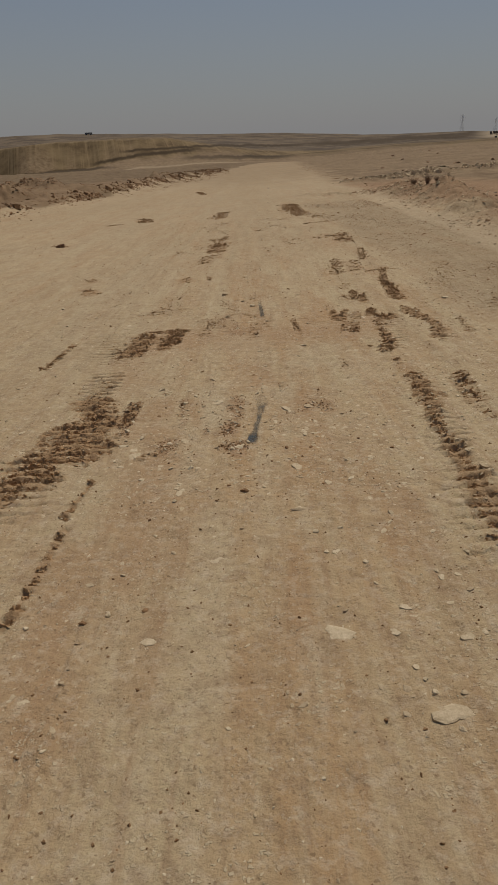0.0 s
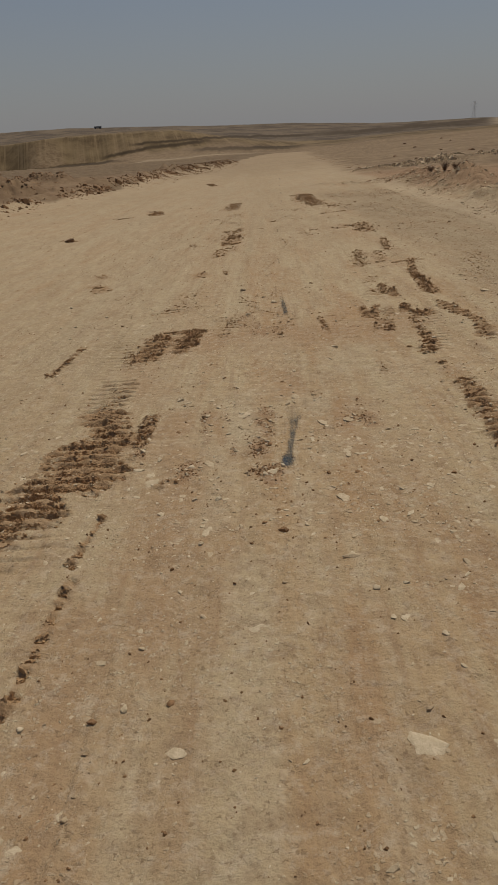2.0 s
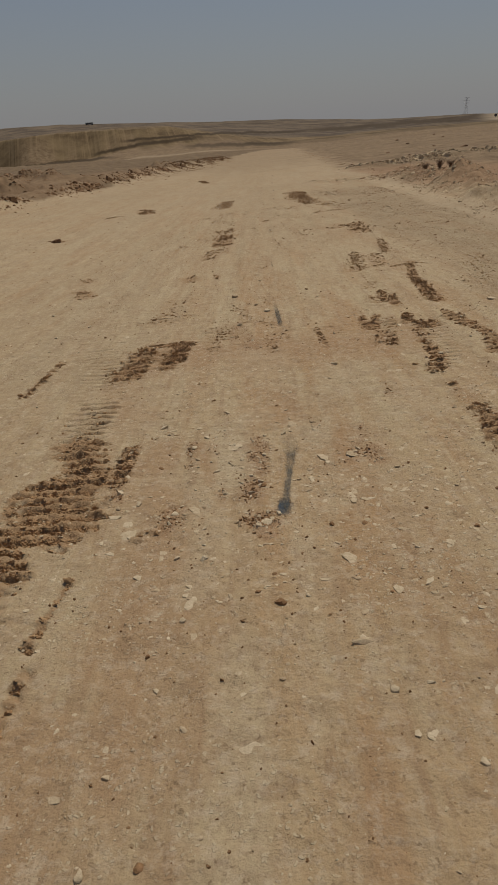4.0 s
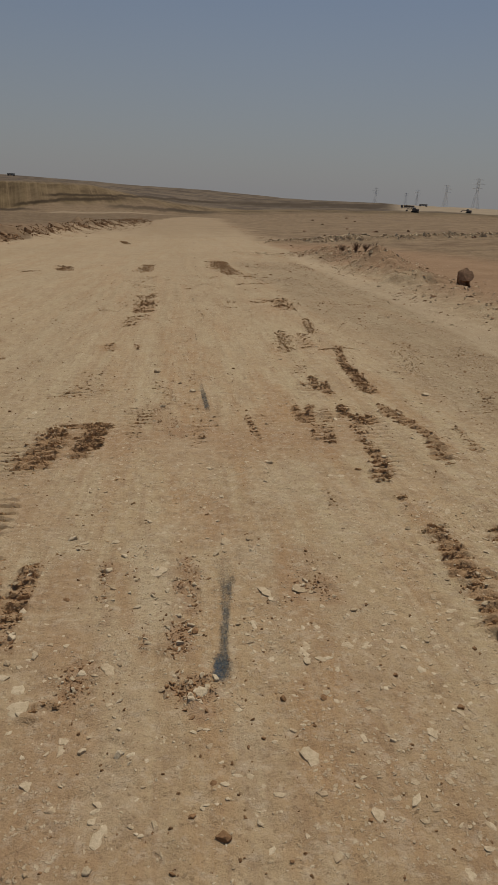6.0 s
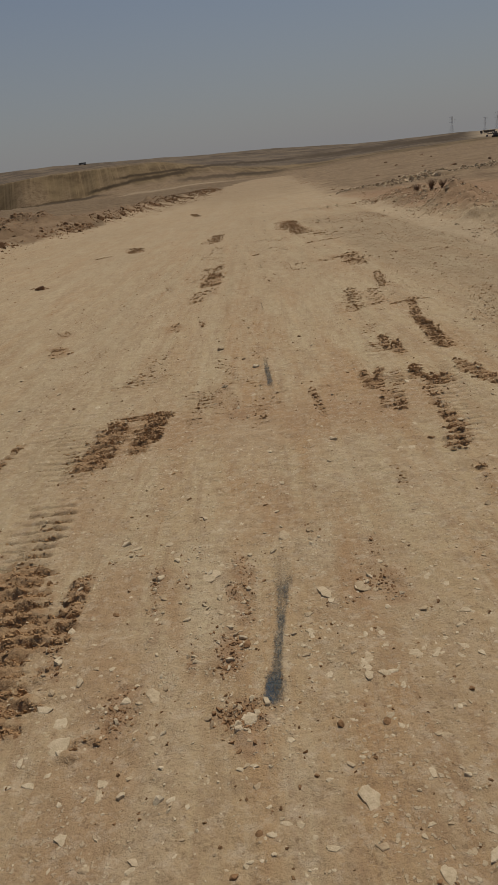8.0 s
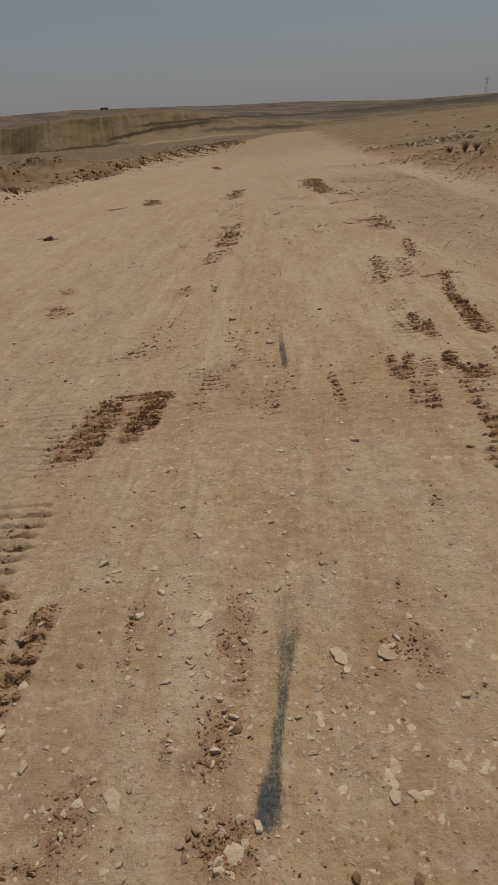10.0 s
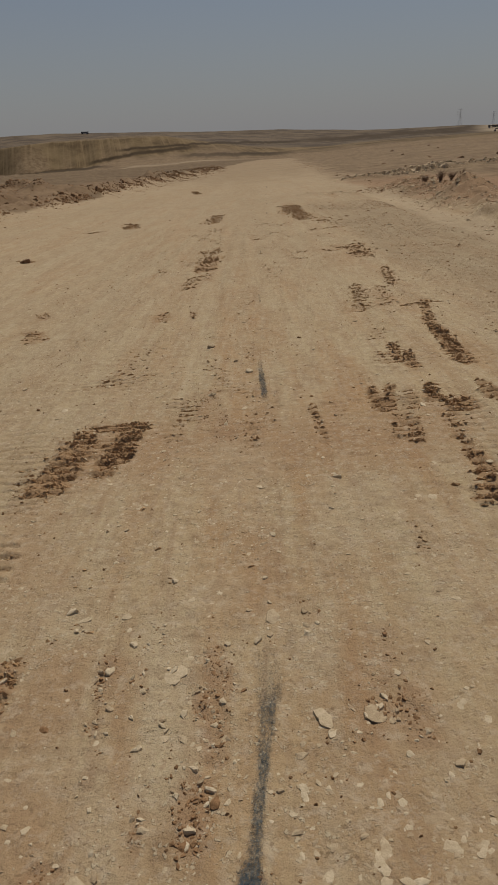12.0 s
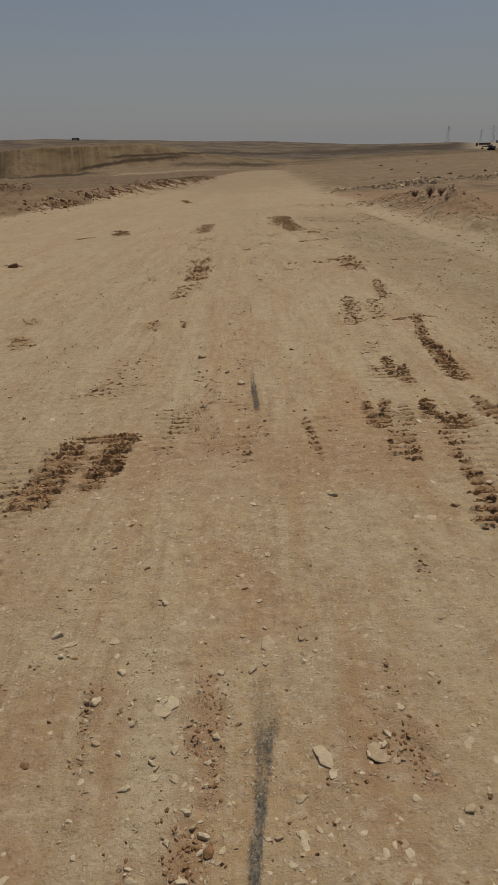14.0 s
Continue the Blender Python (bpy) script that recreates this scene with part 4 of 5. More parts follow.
STONES_F = [
    (0.31, 4.54, 0.039, 0), (0.46, 4.59, 0.073, 0), (0.72, 4.63, 0.041, 1), (0.55, 4.22, 0.085, 0), (0.57, 4.14, 0.041, 0), (0.65, 4.13, 0.032, 0), (0.39, 4.14, 0.050, 0), (0.42, 4.12, 0.020, 0), (0.56, 5.25, 0.070, 0), (0.65, 5.14, 0.031, 0), (0.23, 4.18, 0.021, 1), (0.21, 4.33, 0.029, 0), (0.52, 4.90, 0.025, 0), (0.56, 5.01, 0.026, 2), (0.58, 4.59, 0.022, 2), (0.99, 6.01, 0.099, 0), (-0.25, 8.04, 0.064, 1), (0.04, 8.69, 0.091, 1), (1.36, 6.28, 0.069, 0), (0.55, 6.41, 0.045, 1), (-0.73, 5.28, 0.048, 0), (-0.86, 5.32, 0.034, 0), (1.92, 10.35, 0.138, 0),
    (0.00, 3.98, 0.030, 1), (-0.05, 3.92, 0.053, 1), (-0.05, 3.85, 0.027, 1),
]
STONE_LABELS = ("flat pale limestone fragment pressed into the earth road", "pale angular limestone lump lying on the earth road",
                "hard brown clod of earth lying on the road", "dusty tan stone worn flush with the earth road")


def stones():
    rnd = random.Random(7)
    done = []
    for x, y, w, deep, kind in MARKED_A + MARKED_B + MARKED_C + MARKED_D + MARKED_E + MARKED_F:
        done.append((x, y))
        ob = new("clod" if kind == 2 else "stone", rnd.choice((FLAT_STONES, LUMP_STONES, DARK_STONES, TAN_STONES)[kind]))
        deep = min(deep * 1.1, 1.8 * w)
        tall = (0.52 if w > 0.09 else 0.42, 0.85, 1.0, 0.22)[kind] * (w * deep) ** 0.5
        turn = rnd.choice((0, 180)) + rnd.uniform(-20, 20)
        ob.matrix_world = pose(x, y, ground_z(x, y) + (0.0, 0.06, 0.14, 0.0)[kind] * tall, rnd.uniform(-6, 6), rnd.uniform(-6, 6), turn) @ Matrix.Diagonal((1.12 * w, 1.12 * deep, tall, 1))
        tagged(ob, STONE_LABELS[kind], "stone", "loose stones on the road")
    for x, y, w, kind in STONES_A + STONES_B + STONES_C + STONES_D + STONES_E + STONES_F:
        if any(math.hypot(x - a, y - b) < 0.05 + 0.004 * b for a, b in done):
            continue
        done.append((x, y))
        me = rnd.choice((FLAT_STONES, LUMP_STONES, DARK_STONES)[kind])
        ob = new("clod" if kind == 2 else "stone", me)
        turn = rnd.uniform(0, 360)
        s = w * (1.12, 1.25, 1.12)[kind]
        sink = (-0.15, 0.1, 0.16)[kind] * s
        ob.matrix_world = pose(x, y, ground_z(x, y) + sink * 0.5, rnd.uniform(-12, 12), rnd.uniform(-12, 12), turn) @ Matrix.Diagonal((s, s * rnd.uniform(0.65, 0.95), s * (0.5, 0.8, 1.0)[kind], 1))
        tagged(ob, STONE_LABELS[kind], "stone", "loose stones on the road")
    # loose fragments thicker on the stony stretch
    while len(done) < 290:
        y = 2.0 + 8.0 * rnd.random() ** 1.2
        x = rnd.uniform(-1, 1) * (0.6 + 0.36 * y)
        dense = math.exp(-((y - 5.0) / 2.2) ** 2)
        if rnd.random() > 0.25 + 0.75 * dense or any(math.hypot(x - a, y - b) < 0.08 for a, b in done):
            continue
        done.append((x, y))
        kind = rnd.choice((0, 0, 0, 1, 1, 1, 1, 2))
        s = rnd.uniform(0.012, 0.032) * (1 + 0.06 * y)
        ob = new("clod" if kind == 2 else "stone", rnd.choice((FLAT_STONES, LUMP_STONES, DARK_STONES)[kind]))
        ob.matrix_world = pose(x, y, ground_z(x, y) + (-0.02, 0.06, 0.08)[kind] * s, rnd.uniform(-10, 10), rnd.uniform(-10, 10), rnd.uniform(0, 360)) @ Matrix.Diagonal((s, s * rnd.uniform(0.6, 0.95), s * (0.5, 0.8, 1.0)[kind], 1))
        tagged(ob, STONE_LABELS[kind], "stone", "loose stones on the road")


stones()


def shards(seed, count):
    """Small angular solids of unit width, as arrays of points and triangles."""
    out = []
    for k in range(count):
        me = rock_mesh("shard", seed + k, 0.6, PALE, 1, 0.6) if k % 2 else slab_mesh("shard", seed + k, PALE, 5)
        co = np.zeros(len(me.vertices) * 3)
        me.vertices.foreach_get("co", co)
        tri = np.array([(p.vertices[0], p.vertices[i], p.vertices[i + 1]) for p in me.polygons for i in range(1, len(p.vertices) - 1)])
        out.append((co.reshape(-1, 3), tri))
        bpy.data.meshes.remove(me)
    return out


SHARDS = shards(200, 16)


def chips(seed, count):
    """Plainer broken solids for the masses of small clods and rubble."""
    rnd, out = random.Random(seed), []
    for _ in range(count):
        a = [6.283 * (k + rnd.uniform(-0.35, 0.35)) / 5 for k in range(5)]
        r = [0.5 * rnd.uniform(0.7, 1.15) for _ in a]
        t = [rnd.uniform(0.25, 0.75) for _ in a]
        h = [rnd.uniform(0.07, 0.24) for _ in a]
        co = [(math.cos(p) * q, math.sin(p) * q, -0.1) for p, q in zip(a, r)] + [(math.cos(p) * q * s, math.sin(p) * q * s, z) for p, q, s, z in zip(a, r, t, h)]
        tri = [f for k in range(5) for f in ((k, (k + 1) % 5, 5 + (k + 1) % 5), (k, 5 + (k + 1) % 5, 5 + k))] + [(5, 6, 7), (5, 7, 8), (5, 8, 9)]
        out.append((np.array(co), np.array(tri)))
    return out


CHIPS = chips(400, 16)


def scatter(name, x, y, size, flat, mat, label, category, seed=1, sink=0.25, lift=None, across=0.0, shapes=None):
    """One sheet of loose pieces, each a small solid of its own."""
    rs = np.random.RandomState(seed)
    shapes = shapes or SHARDS
    z = relief(x, y)[0] if lift is None else lift
    verts, faces, base = [], [], 0
    tall = [1.0 if k % 2 else 1.8 for k in range(len(shapes))]
    pick = rs.randint(0, len(shapes), len(x))
    turn, tx, ty = rs.uniform(0, 6.28, len(x)), rs.uniform(-0.5, 0.5, len(x)), rs.uniform(-0.5, 0.5, len(x))
    long, wide = rs.uniform(0.55, 1.0, len(x)), np.ones(len(x))
    if across:
        turn, long, wide = rs.normal(0, 0.4, len(x)), rs.uniform(0.4, 0.9, len(x)), rs.uniform(0.8, 1.7, len(x))
    for i in range(len(x)):
        co, tri = shapes[pick[i]]
        px, py, pz = co[:, 0] * size[i] * wide[i], co[:, 1] * size[i] * long[i], co[:, 2] * size[i] * flat * tall[pick[i]]
        pz = pz + px * tx[i] * flat + py * ty[i] * (1.6 if across else flat)
        c, s = math.cos(turn[i]), math.sin(turn[i])
        verts.append(np.stack([x[i] + c * px - s * py, y[i] + s * px + c * py, z[i] + pz + size[i] * flat * sink * 0.6], -1))
        faces.append(tri + base)
        base += len(co)
    v, f = np.concatenate(verts), np.concatenate(faces)
    me = bpy.data.meshes.new(name)
    me.vertices.add(len(v))
    me.vertices.foreach_set("co", v.astype(np.float32).ravel())
    me.loops.add(f.size)
    me.loops.foreach_set("vertex_index", f.astype(np.int32).ravel())
    me.polygons.add(len(f))
    me.polygons.foreach_set("loop_start", (np.arange(len(f)) * 3).astype(np.int32))
    me.polygons.foreach_set("use_smooth", np.zeros(len(f), bool))
    me.update(calc_edges=True)
    me.materials.append(mat)
    ob = new(name, me)
    return tagged(ob, label, category, kind="stuff")


def gravel():
    rs = np.random.RandomState(11)
    d = np.r_[1.0 + 13.0 * rs.uniform(0, 1, 26000) ** 1.25, 1.1 + 3.6 * rs.uniform(0, 1, 7000)]
    x = rs.uniform(-1, 1, len(d)) * (0.75 + 0.50 * d)
    y = d
    keep = rs.uniform(0, 1, len(d)) < 0.35 + 0.65 * smooth(-0.1, 0.5, fbm(x * 0.8, y * 0.5, 91, 3))
    x, y = x[keep], y[keep]
    size = 0.0062 * np.minimum(np.exp(rs.normal(0, 0.6, len(x))), 2.6) * (1 + 0.06 * y)
    half = rs.uniform(0, 1, len(x)) ** 1.15
    for lo, hi, name, mat, label in ((0, 0.42, "gravel", PALE, "pale limestone chips strewn over the road"), (0.42, 0.72, "gravel", DULL, "tan gravel pressed into the road"),
                                     (0.72, 1.01, "crumbs", CLOD, "brown crumbs of dry earth on the road")):
        k = (half >= lo) & (half < hi)
        scatter(name, x[k], y[k], size[k] * (1.1 if lo > 0.7 else 1.0), 1.0 if lo > 0.7 else 0.55, mat, label, "gravel", seed=int(lo * 100) + 3, sink=-0.03, shapes=CHIPS)


gravel()


def embedded_stones():
    rs = np.random.RandomState(15)
    y = 1.6 + 10 * rs.uniform(0, 1, 3600) ** 1.2
    x = rs.uniform(-1, 1, len(y)) * (0.6 + 0.42 * y)
    keep = rs.uniform(0, 1, len(y)) < (0.12 + 0.88 * smooth(-0.1, 0.4, fbm(x * 0.9, y * 0.5, 96, 3))) * (0.25 + 0.75 * smooth(2.0, 4.5, y))
    x, y = x[keep], y[keep]
    size = 0.03 * np.exp(rs.normal(0, 0.4, len(x)))
    k = rs.uniform(0, 1, len(x)) < 0.4
    scatter("embedded_stones", x[k], y[k], size[k], 0.2, PALE, "pale flat stones worn flush into the road", "stones", 16, sink=-0.12)
    scatter("embedded_stones", x[~k], y[~k], size[~k], 0.2, DULL, "dusty tan flat stones worn flush into the road", "stones", 17, sink=-0.12)


embedded_stones()


def stony_stretch():
    rs = np.random.RandomState(17)
    y = rs.normal(5.9, 2.2, 12000)
    x = rs.uniform(-1, 1, len(y)) * (0.6 + 0.3 * np.abs(y)) - 0.15
    keep = (y > 1.5) & (rs.uniform(0, 1, len(y)) < 0.15 + 0.85 * smooth(-0.1, 0.45, fbm(x * 1.3, y * 0.8, 95, 3)))
    x, y = x[keep], y[keep]
    size = 0.0155 * np.exp(rs.normal(0, 0.5, len(x)))
    k = rs.uniform(0, 1, len(x)) < 0.58
    scatter("gravel", x[k], y[k], size[k], 0.3, PALE, "pale angular limestone chips on the stony stretch", "gravel", 18, sink=-0.03)
    scatter("gravel", x[~k], y[~k], size[~k], 0.5, DULL, "dusty tan stone chips on the stony stretch", "gravel", 19, sink=-0.03)


stony_stretch()


def far_gravel():
    rs = np.random.RandomState(12)
    y = 6 + 36 * rs.uniform(0, 1, 26000) ** 1.5
    x = rs.uniform(-1, 1, len(y)) * (0.8 + 0.46 * y)
    keep = (x > -10.5) & (x < np.interp(y, [6, 20, 40], [4.6, 5.6, 8])) & (rs.uniform(0, 1, len(y)) < (0.3 + 0.7 * smooth(-0.2, 0.5, fbm(x * 1.2, y * 0.12, 93, 3))) * smooth(42, 22, y))
    x, y = x[keep], y[keep]
    size = 0.0105 * np.exp(rs.normal(0, 0.5, len(x))) * (1 + 0.07 * y) * (0.45 + 0.55 * smooth(5, 16, y))
    k = rs.uniform(0, 1, len(x)) < 0.5
    scatter("gravel", x[k], y[k], size[k], 0.26, PALE, "pale stones strewn along the road", "gravel", 13, sink=-0.05, shapes=CHIPS)
    scatter("crumbs", x[~k], y[~k], size[~k] * 0.8, 0.6, CLOD, "brown crumbs of earth strewn along the road", "gravel", 14, sink=0.1, shapes=CHIPS)


far_gravel()


def wheel_path_crumbs():
    """Soil rubbed loose in clusters along the wheel paths."""
    rs = np.random.RandomState(52)
    y = 5.0 + 21 * rs.uniform(0, 1, 60000) ** 1.35
    x = rs.uniform(-2.2, 2.6, len(y)) * (0.8 + 0.02 * y)
    field = fbm(x * 1.9, y * 0.42, 161, 3) + 0.6 * vnoise(x * 7, y * 3, 162)
    keep = rs.uniform(0, 1, len(y)) < 0.05 + 0.75 * smooth(0.35, 1.1, field)
    x, y = x[keep], y[keep]
    size = 0.0075 * np.exp(rs.normal(0, 0.5, len(x))) * (0.55 + 0.075 * y)
    k = rs.uniform(0, 1, len(x)) < 0.6
    scatter("crumbs", x[k], y[k], size[k], 0.75, TORN, "tan crumbs rubbed loose along the wheel paths", "gravel", 53, sink=0.05, across=1.0, shapes=CHIPS)
    scatter("gravel", x[~k], y[~k], size[~k] * 1.2, 0.4, PALE, "pale chips turned up along the wheel paths", "gravel", 54, sink=0.0, shapes=CHIPS)


wheel_path_crumbs()


def churned(strokes, name, label, seed, density=9500, small=0.0076, mat=None, across=1.0, bare=0.7, spread=1.0):
    """Clods thrown up along strokes of churned soil."""
    rs = np.random.RandomState(seed)
    xs, ys, ss = [], [], []
    for x0, y0, x1, y1, w, k in strokes:
        length = math.hypot(x1 - x0, y1 - y0) + 2 * w
        far = 1 + 0.045 * (y0 + y1) / 2
        count = int(min(density * length * 2 * w * k / far, 7000)) + 4
        u = rs.uniform(-w / length, 1 + w / length, count)
        x = x0 + (x1 - x0) * u + rs.normal(0, 0.55 * w * spread, count)
        y = y0 + (y1 - y0) * u + rs.normal(0, 0.35 * w * spread, count)
        if across:
            pitch = 0.1 if y0 < 12 else 0.06 * (1 + 0.03 * y0)
            y = np.round(y / pitch) * pitch + rs.normal(0, 0.13 * pitch, count)
        xs.append(x), ys.append(y)
        ss.append(small * far * np.minimum(np.exp(rs.normal(0, 0.75, count)), 3.4) * (0.75 + 0.35 * k))
    x, y, s = np.concatenate(xs), np.concatenate(ys), np.concatenate(ss)
    wide = [(*p[:4], p[4] * spread, p[5]) for p in strokes]
    keep = churn_mask(x, y, wide) * (0.65 + 0.6 * vnoise(x * 14, y * 11, 151) if spread > 1 else 1.0) > rs.uniform(0.02, bare, len(x))
    scatter(name, x[keep], y[keep], s[keep], 0.8 if across else 0.95, mat or TORN, label, "soil", seed, sink=0.1, across=across, shapes=CHIPS if across else SHARDS)


churned(CHURN_LEFT, "churned_soil", "dark brown clods torn up by a crawler track", 21)
churned(CHURN_RING, "churned_soil", "ring of dark brown clods torn from the road", 22)
churned(CHURN_RIGHT, "churned_soil", "ribbed strip of brown clods left by a crawler track", 23)
churned(CHURN_OUT, "churned_soil", "long strips of dark clods beside the wheel path", 24)
churned(CHURN_IN, "churned_soil", "broken patches of brown clods on the road", 25)
churned(CHURN_BEYOND, "churned_soil", "loosened brown earth beyond the churned strips", 48, 6500, 0.0075)
churned(SCUFFS, "crumbs", "faint scuffs of brown crumbs on the road", 49, 6000, 0.0062)
churned(SCUFFS_FAR, "crumbs", "loosened brown crumbs along the far wheel paths", 50, 1400, 0.0105)
churned(CHURN_FAR, "churned_soil", "scattered patches of loosened brown earth farther along", 26, 1100, 0.0105)
churned(CLOD_LINES, "clod_ridge", "thin ridge of clods along a wheel rut", 27, 6000, 0.0095)
churned(LOOSE + LOOSE_MORE, "loose_stones", "trains of loose pale angular stones", 28, 300, 0.0115, PALE, 0.0, 0.5, 1.7)
churned(PALE_STRIPS[:3] + PALE_STRIPS[12:13], "loose_stones", "pale pebbles strewn along the worn wheel path", 51, 520, 0.0135, PALE, 0.0, 0.8, 1.3)
churned(RIMS, "crumbs", "crumbs of tan earth along the rims of wheel ruts", 46, 1100, 0.006, DULL, 0.0, 0.4, 1.5)
churned(LOOSE + LOOSE_MORE, "loose_stones", "trains of dusty tan stones", 29, 900, 0.0085, DULL, 0.0, 0.5, 1.7)
churned(LOOSE + LOOSE_MORE, "crumbs", "brown crumbs of earth among loose stones", 30, 10500, 0.0055, CLOD, 0.0, 0.6, 1.6)


# ---------------------------------------------------------------- sprayed paint marks
# centre points of the sprayed lines: x, y, half width, cover
PAINT_NEAR = [
    (0.111, 4.930, 0.0800, 0.50),
    (0.110, 4.755, 0.0600, 0.68),
    (0.105, 4.669, 0.0468, 1.00),
    (0.094, 4.558, 0.0422, 0.75),
    (0.084, 4.466, 0.0278, 1.00),
    (0.071, 4.349, 0.0226, 0.95),
    (0.059, 4.240, 0.0271, 1.00),
    (0.050, 4.139, 0.0314, 1.05),
    (0.040, 4.060, 0.0457, 1.20),
    (0.033, 3.997, 0.0468, 1.25),
    (0.036, 3.957, 0.0461, 0.40),
]
PAINT_NEXT = [
    (0.150, 9.114, 0.0322, 0.45),
    (0.165, 8.545, 0.0320, 1.05),
    (0.177, 8.063, 0.0364, 1.05),
    (0.185, 7.835, 0.0480, 0.40),
]
PAINT_FAR = [
    (1.81, 67.14, 1.77, 63.60, 0.064, 0.90),
    (1.33, 50.60, 1.28, 48.52, 0.049, 0.80),
    (1.07, 39.34, 1.04, 38.02, 0.046, 0.80),
    (0.84, 31.60, 0.84, 30.68, 0.037, 0.80),
    (0.72, 26.25, 0.71, 25.62, 0.031, 0.70),
    (0.34, 18.32, 0.34, 17.54, 0.022, 0.70),
    (0.21, 12.68, 0.22, 12.05, 0.015, 0.70),
]


def paint_mark(name, line, label):
    x0, x1 = min(p[0] - 2.2 * p[2] for p in line), max(p[0] + 2.2 * p[2] for p in line)
    y0, y1 = min(p[1] - 2 * p[2] for p in line), max(p[1] + 2 * p[2] for p in line)
    nx, ny = 36, max(12, int((y1 - y0) / 0.012) if y1 < 12 else 40)
    X, Y = np.meshgrid(np.linspace(x0, x1, nx), np.linspace(y0, y1, ny))
    x, y = X.ravel(), Y.ravel()
    z = relief(x, y)[0] + 0.004
    cover = np.zeros_like(x)
    for (ax, ay, aw, ac), (bx, by, bw, bc) in zip(line, line[1:]):
        dx, dy = bx - ax, by - ay
        k = np.clip(((x - ax) * dx + (y - ay) * dy) / (dx * dx + dy * dy), 0, 1)
        q = np.hypot(x - ax - k * dx, y - ay - k * dy) / (aw + (bw - aw) * k)
        body = smooth(1.35, 0.1, q + 0.22 * vnoise(x * 60, y * 12, 3)) * (1 - 0.3 * np.exp(-((q / 0.4) ** 2)))
        cover = np.maximum(cover, (ac + (bc - ac) * k) * body)
    me = bpy.data.meshes.new(name)
    i = (np.arange(ny - 1)[:, None] * nx + np.arange(nx - 1)[None, :]).ravel()
    me.from_pydata(np.stack([x, y, z], -1).tolist(), [], np.stack([i, i + 1, i + nx + 1, i + nx], -1).tolist())
    fresh = np.exp(-(((x - line[-2][0] + 0.016) / 0.022) ** 2) - ((y - line[-2][1] - 0.02) / 0.075) ** 2) if y1 < 6 else 0 * x
    me.attributes.new("fresh", "FLOAT", "POINT").data.foreach_set("value", fresh.astype(np.float32))
    me.attributes.new("cover", "FLOAT", "POINT").data.foreach_set("value", cover.astype(np.float32))
    me.polygons.foreach_set("use_smooth", np.ones(len(me.polygons), bool))
    me.materials.append(PAINT)
    tagged(new(name, me), label, "paint mark", "centre line marks")


paint_mark("paint_mark", PAINT_NEAR, "dash of dark blue paint sprayed on the earth")
paint_mark("paint_mark", PAINT_NEXT, "short dash of blue paint sprayed beside a pale stone")
for px0, py0, px1, py1, pw, pc in PAINT_FAR:
    paint_mark("paint_mark", [(px0, py0, pw, pc), (px1, py1, pw, pc)], "faded dash of dark paint along the road's centre")


# ---------------------------------------------------------------- banks of rubble
def bank_rubble(banks, name, label, seed, density, size, mat, shapes=None, flat=0.5):
    rs = np.random.RandomState(seed)
    xs, ys = [], []
    for x0, y0, x1, y1, w, h in banks:
        count = int(density * (math.hypot(x1 - x0, y1 - y0) + w) * w)
        u = rs.uniform(-0.03, 1.03, count)
        xs.append(x0 + (x1 - x0) * u + rs.normal(0, 0.75 * w, count))
        ys.append(y0 + (y1 - y0) * u + rs.normal(0, 0.5 * w, count))
    x, y = np.concatenate(xs), np.concatenate(ys)
    keep = rs.uniform(0, 1, len(x)) < 0.25 + 0.75 * smooth(-0.2, 0.4, vnoise(x * 0.8, y * 0.4, 61))
    x, y = x[keep], y[keep]
    s = size * np.exp(rs.normal(0, 0.6, len(x))) * np.minimum(0.6 + 0.012 * y, 1.25)
    scatter(name, x, y, s, flat, mat, label, "rubble", seed, sink=0.0, shapes=shapes)


LEFT_EDGE = [(-10.9, 22, -11.5, 45, 0.32, 0), (-11.5, 45, -12.4, 100, 0.5, 0), (-12.4, 100, -8, 218, 1.2, 0)]
RIGHT_EDGE = [(7.4, 40, 9.4, 62, 0.7, 0), (9.4, 62, 13.6, 150, 1.1, 0), (13.6, 150, 15.6, 250, 1.6, 0)]
bank_rubble(LEFT_EDGE, "rubble", "dark crumbling earth along the foot of the bank", 36, 72, 0.105, CLOD, CHIPS, 0.9)
bank_rubble(BANKS[:3], "rubble", "low bank of broken stone and earth beside the road", 31, 25, 0.08, RED_CLOD, CHIPS, 0.8)
bank_rubble(BANKS[3:5], "rubble", "heap of dug reddish earth and broken stone", 32, 110, 0.1, RED_CLOD, CHIPS)
bank_rubble(BANKS[5:8], "rubble", "bank of angular pale rubble along the road edge", 33, 210, 0.06, RUBBLE, CHIPS)
bank_rubble(BANKS[5:9], "rubble", "brown clods among the rubble of the bank", 37, 240, 0.045, RED_CLOD, CHIPS, 0.45)
bank_rubble(BANKS[8:10], "rubble", "spoil heap of stones beside the road", 34, 120, 0.06, RUBBLE)
bank_rubble(BANKS[10:], "rubble", "far row of tipped stones on the plain", 35, 110, 0.12, RUBBLE, CHIPS, 0.8)
bank_rubble(RIGHT_EDGE, "rubble", "stones and clods strewn along the far road edge", 38, 6, 0.07, RED_CLOD)


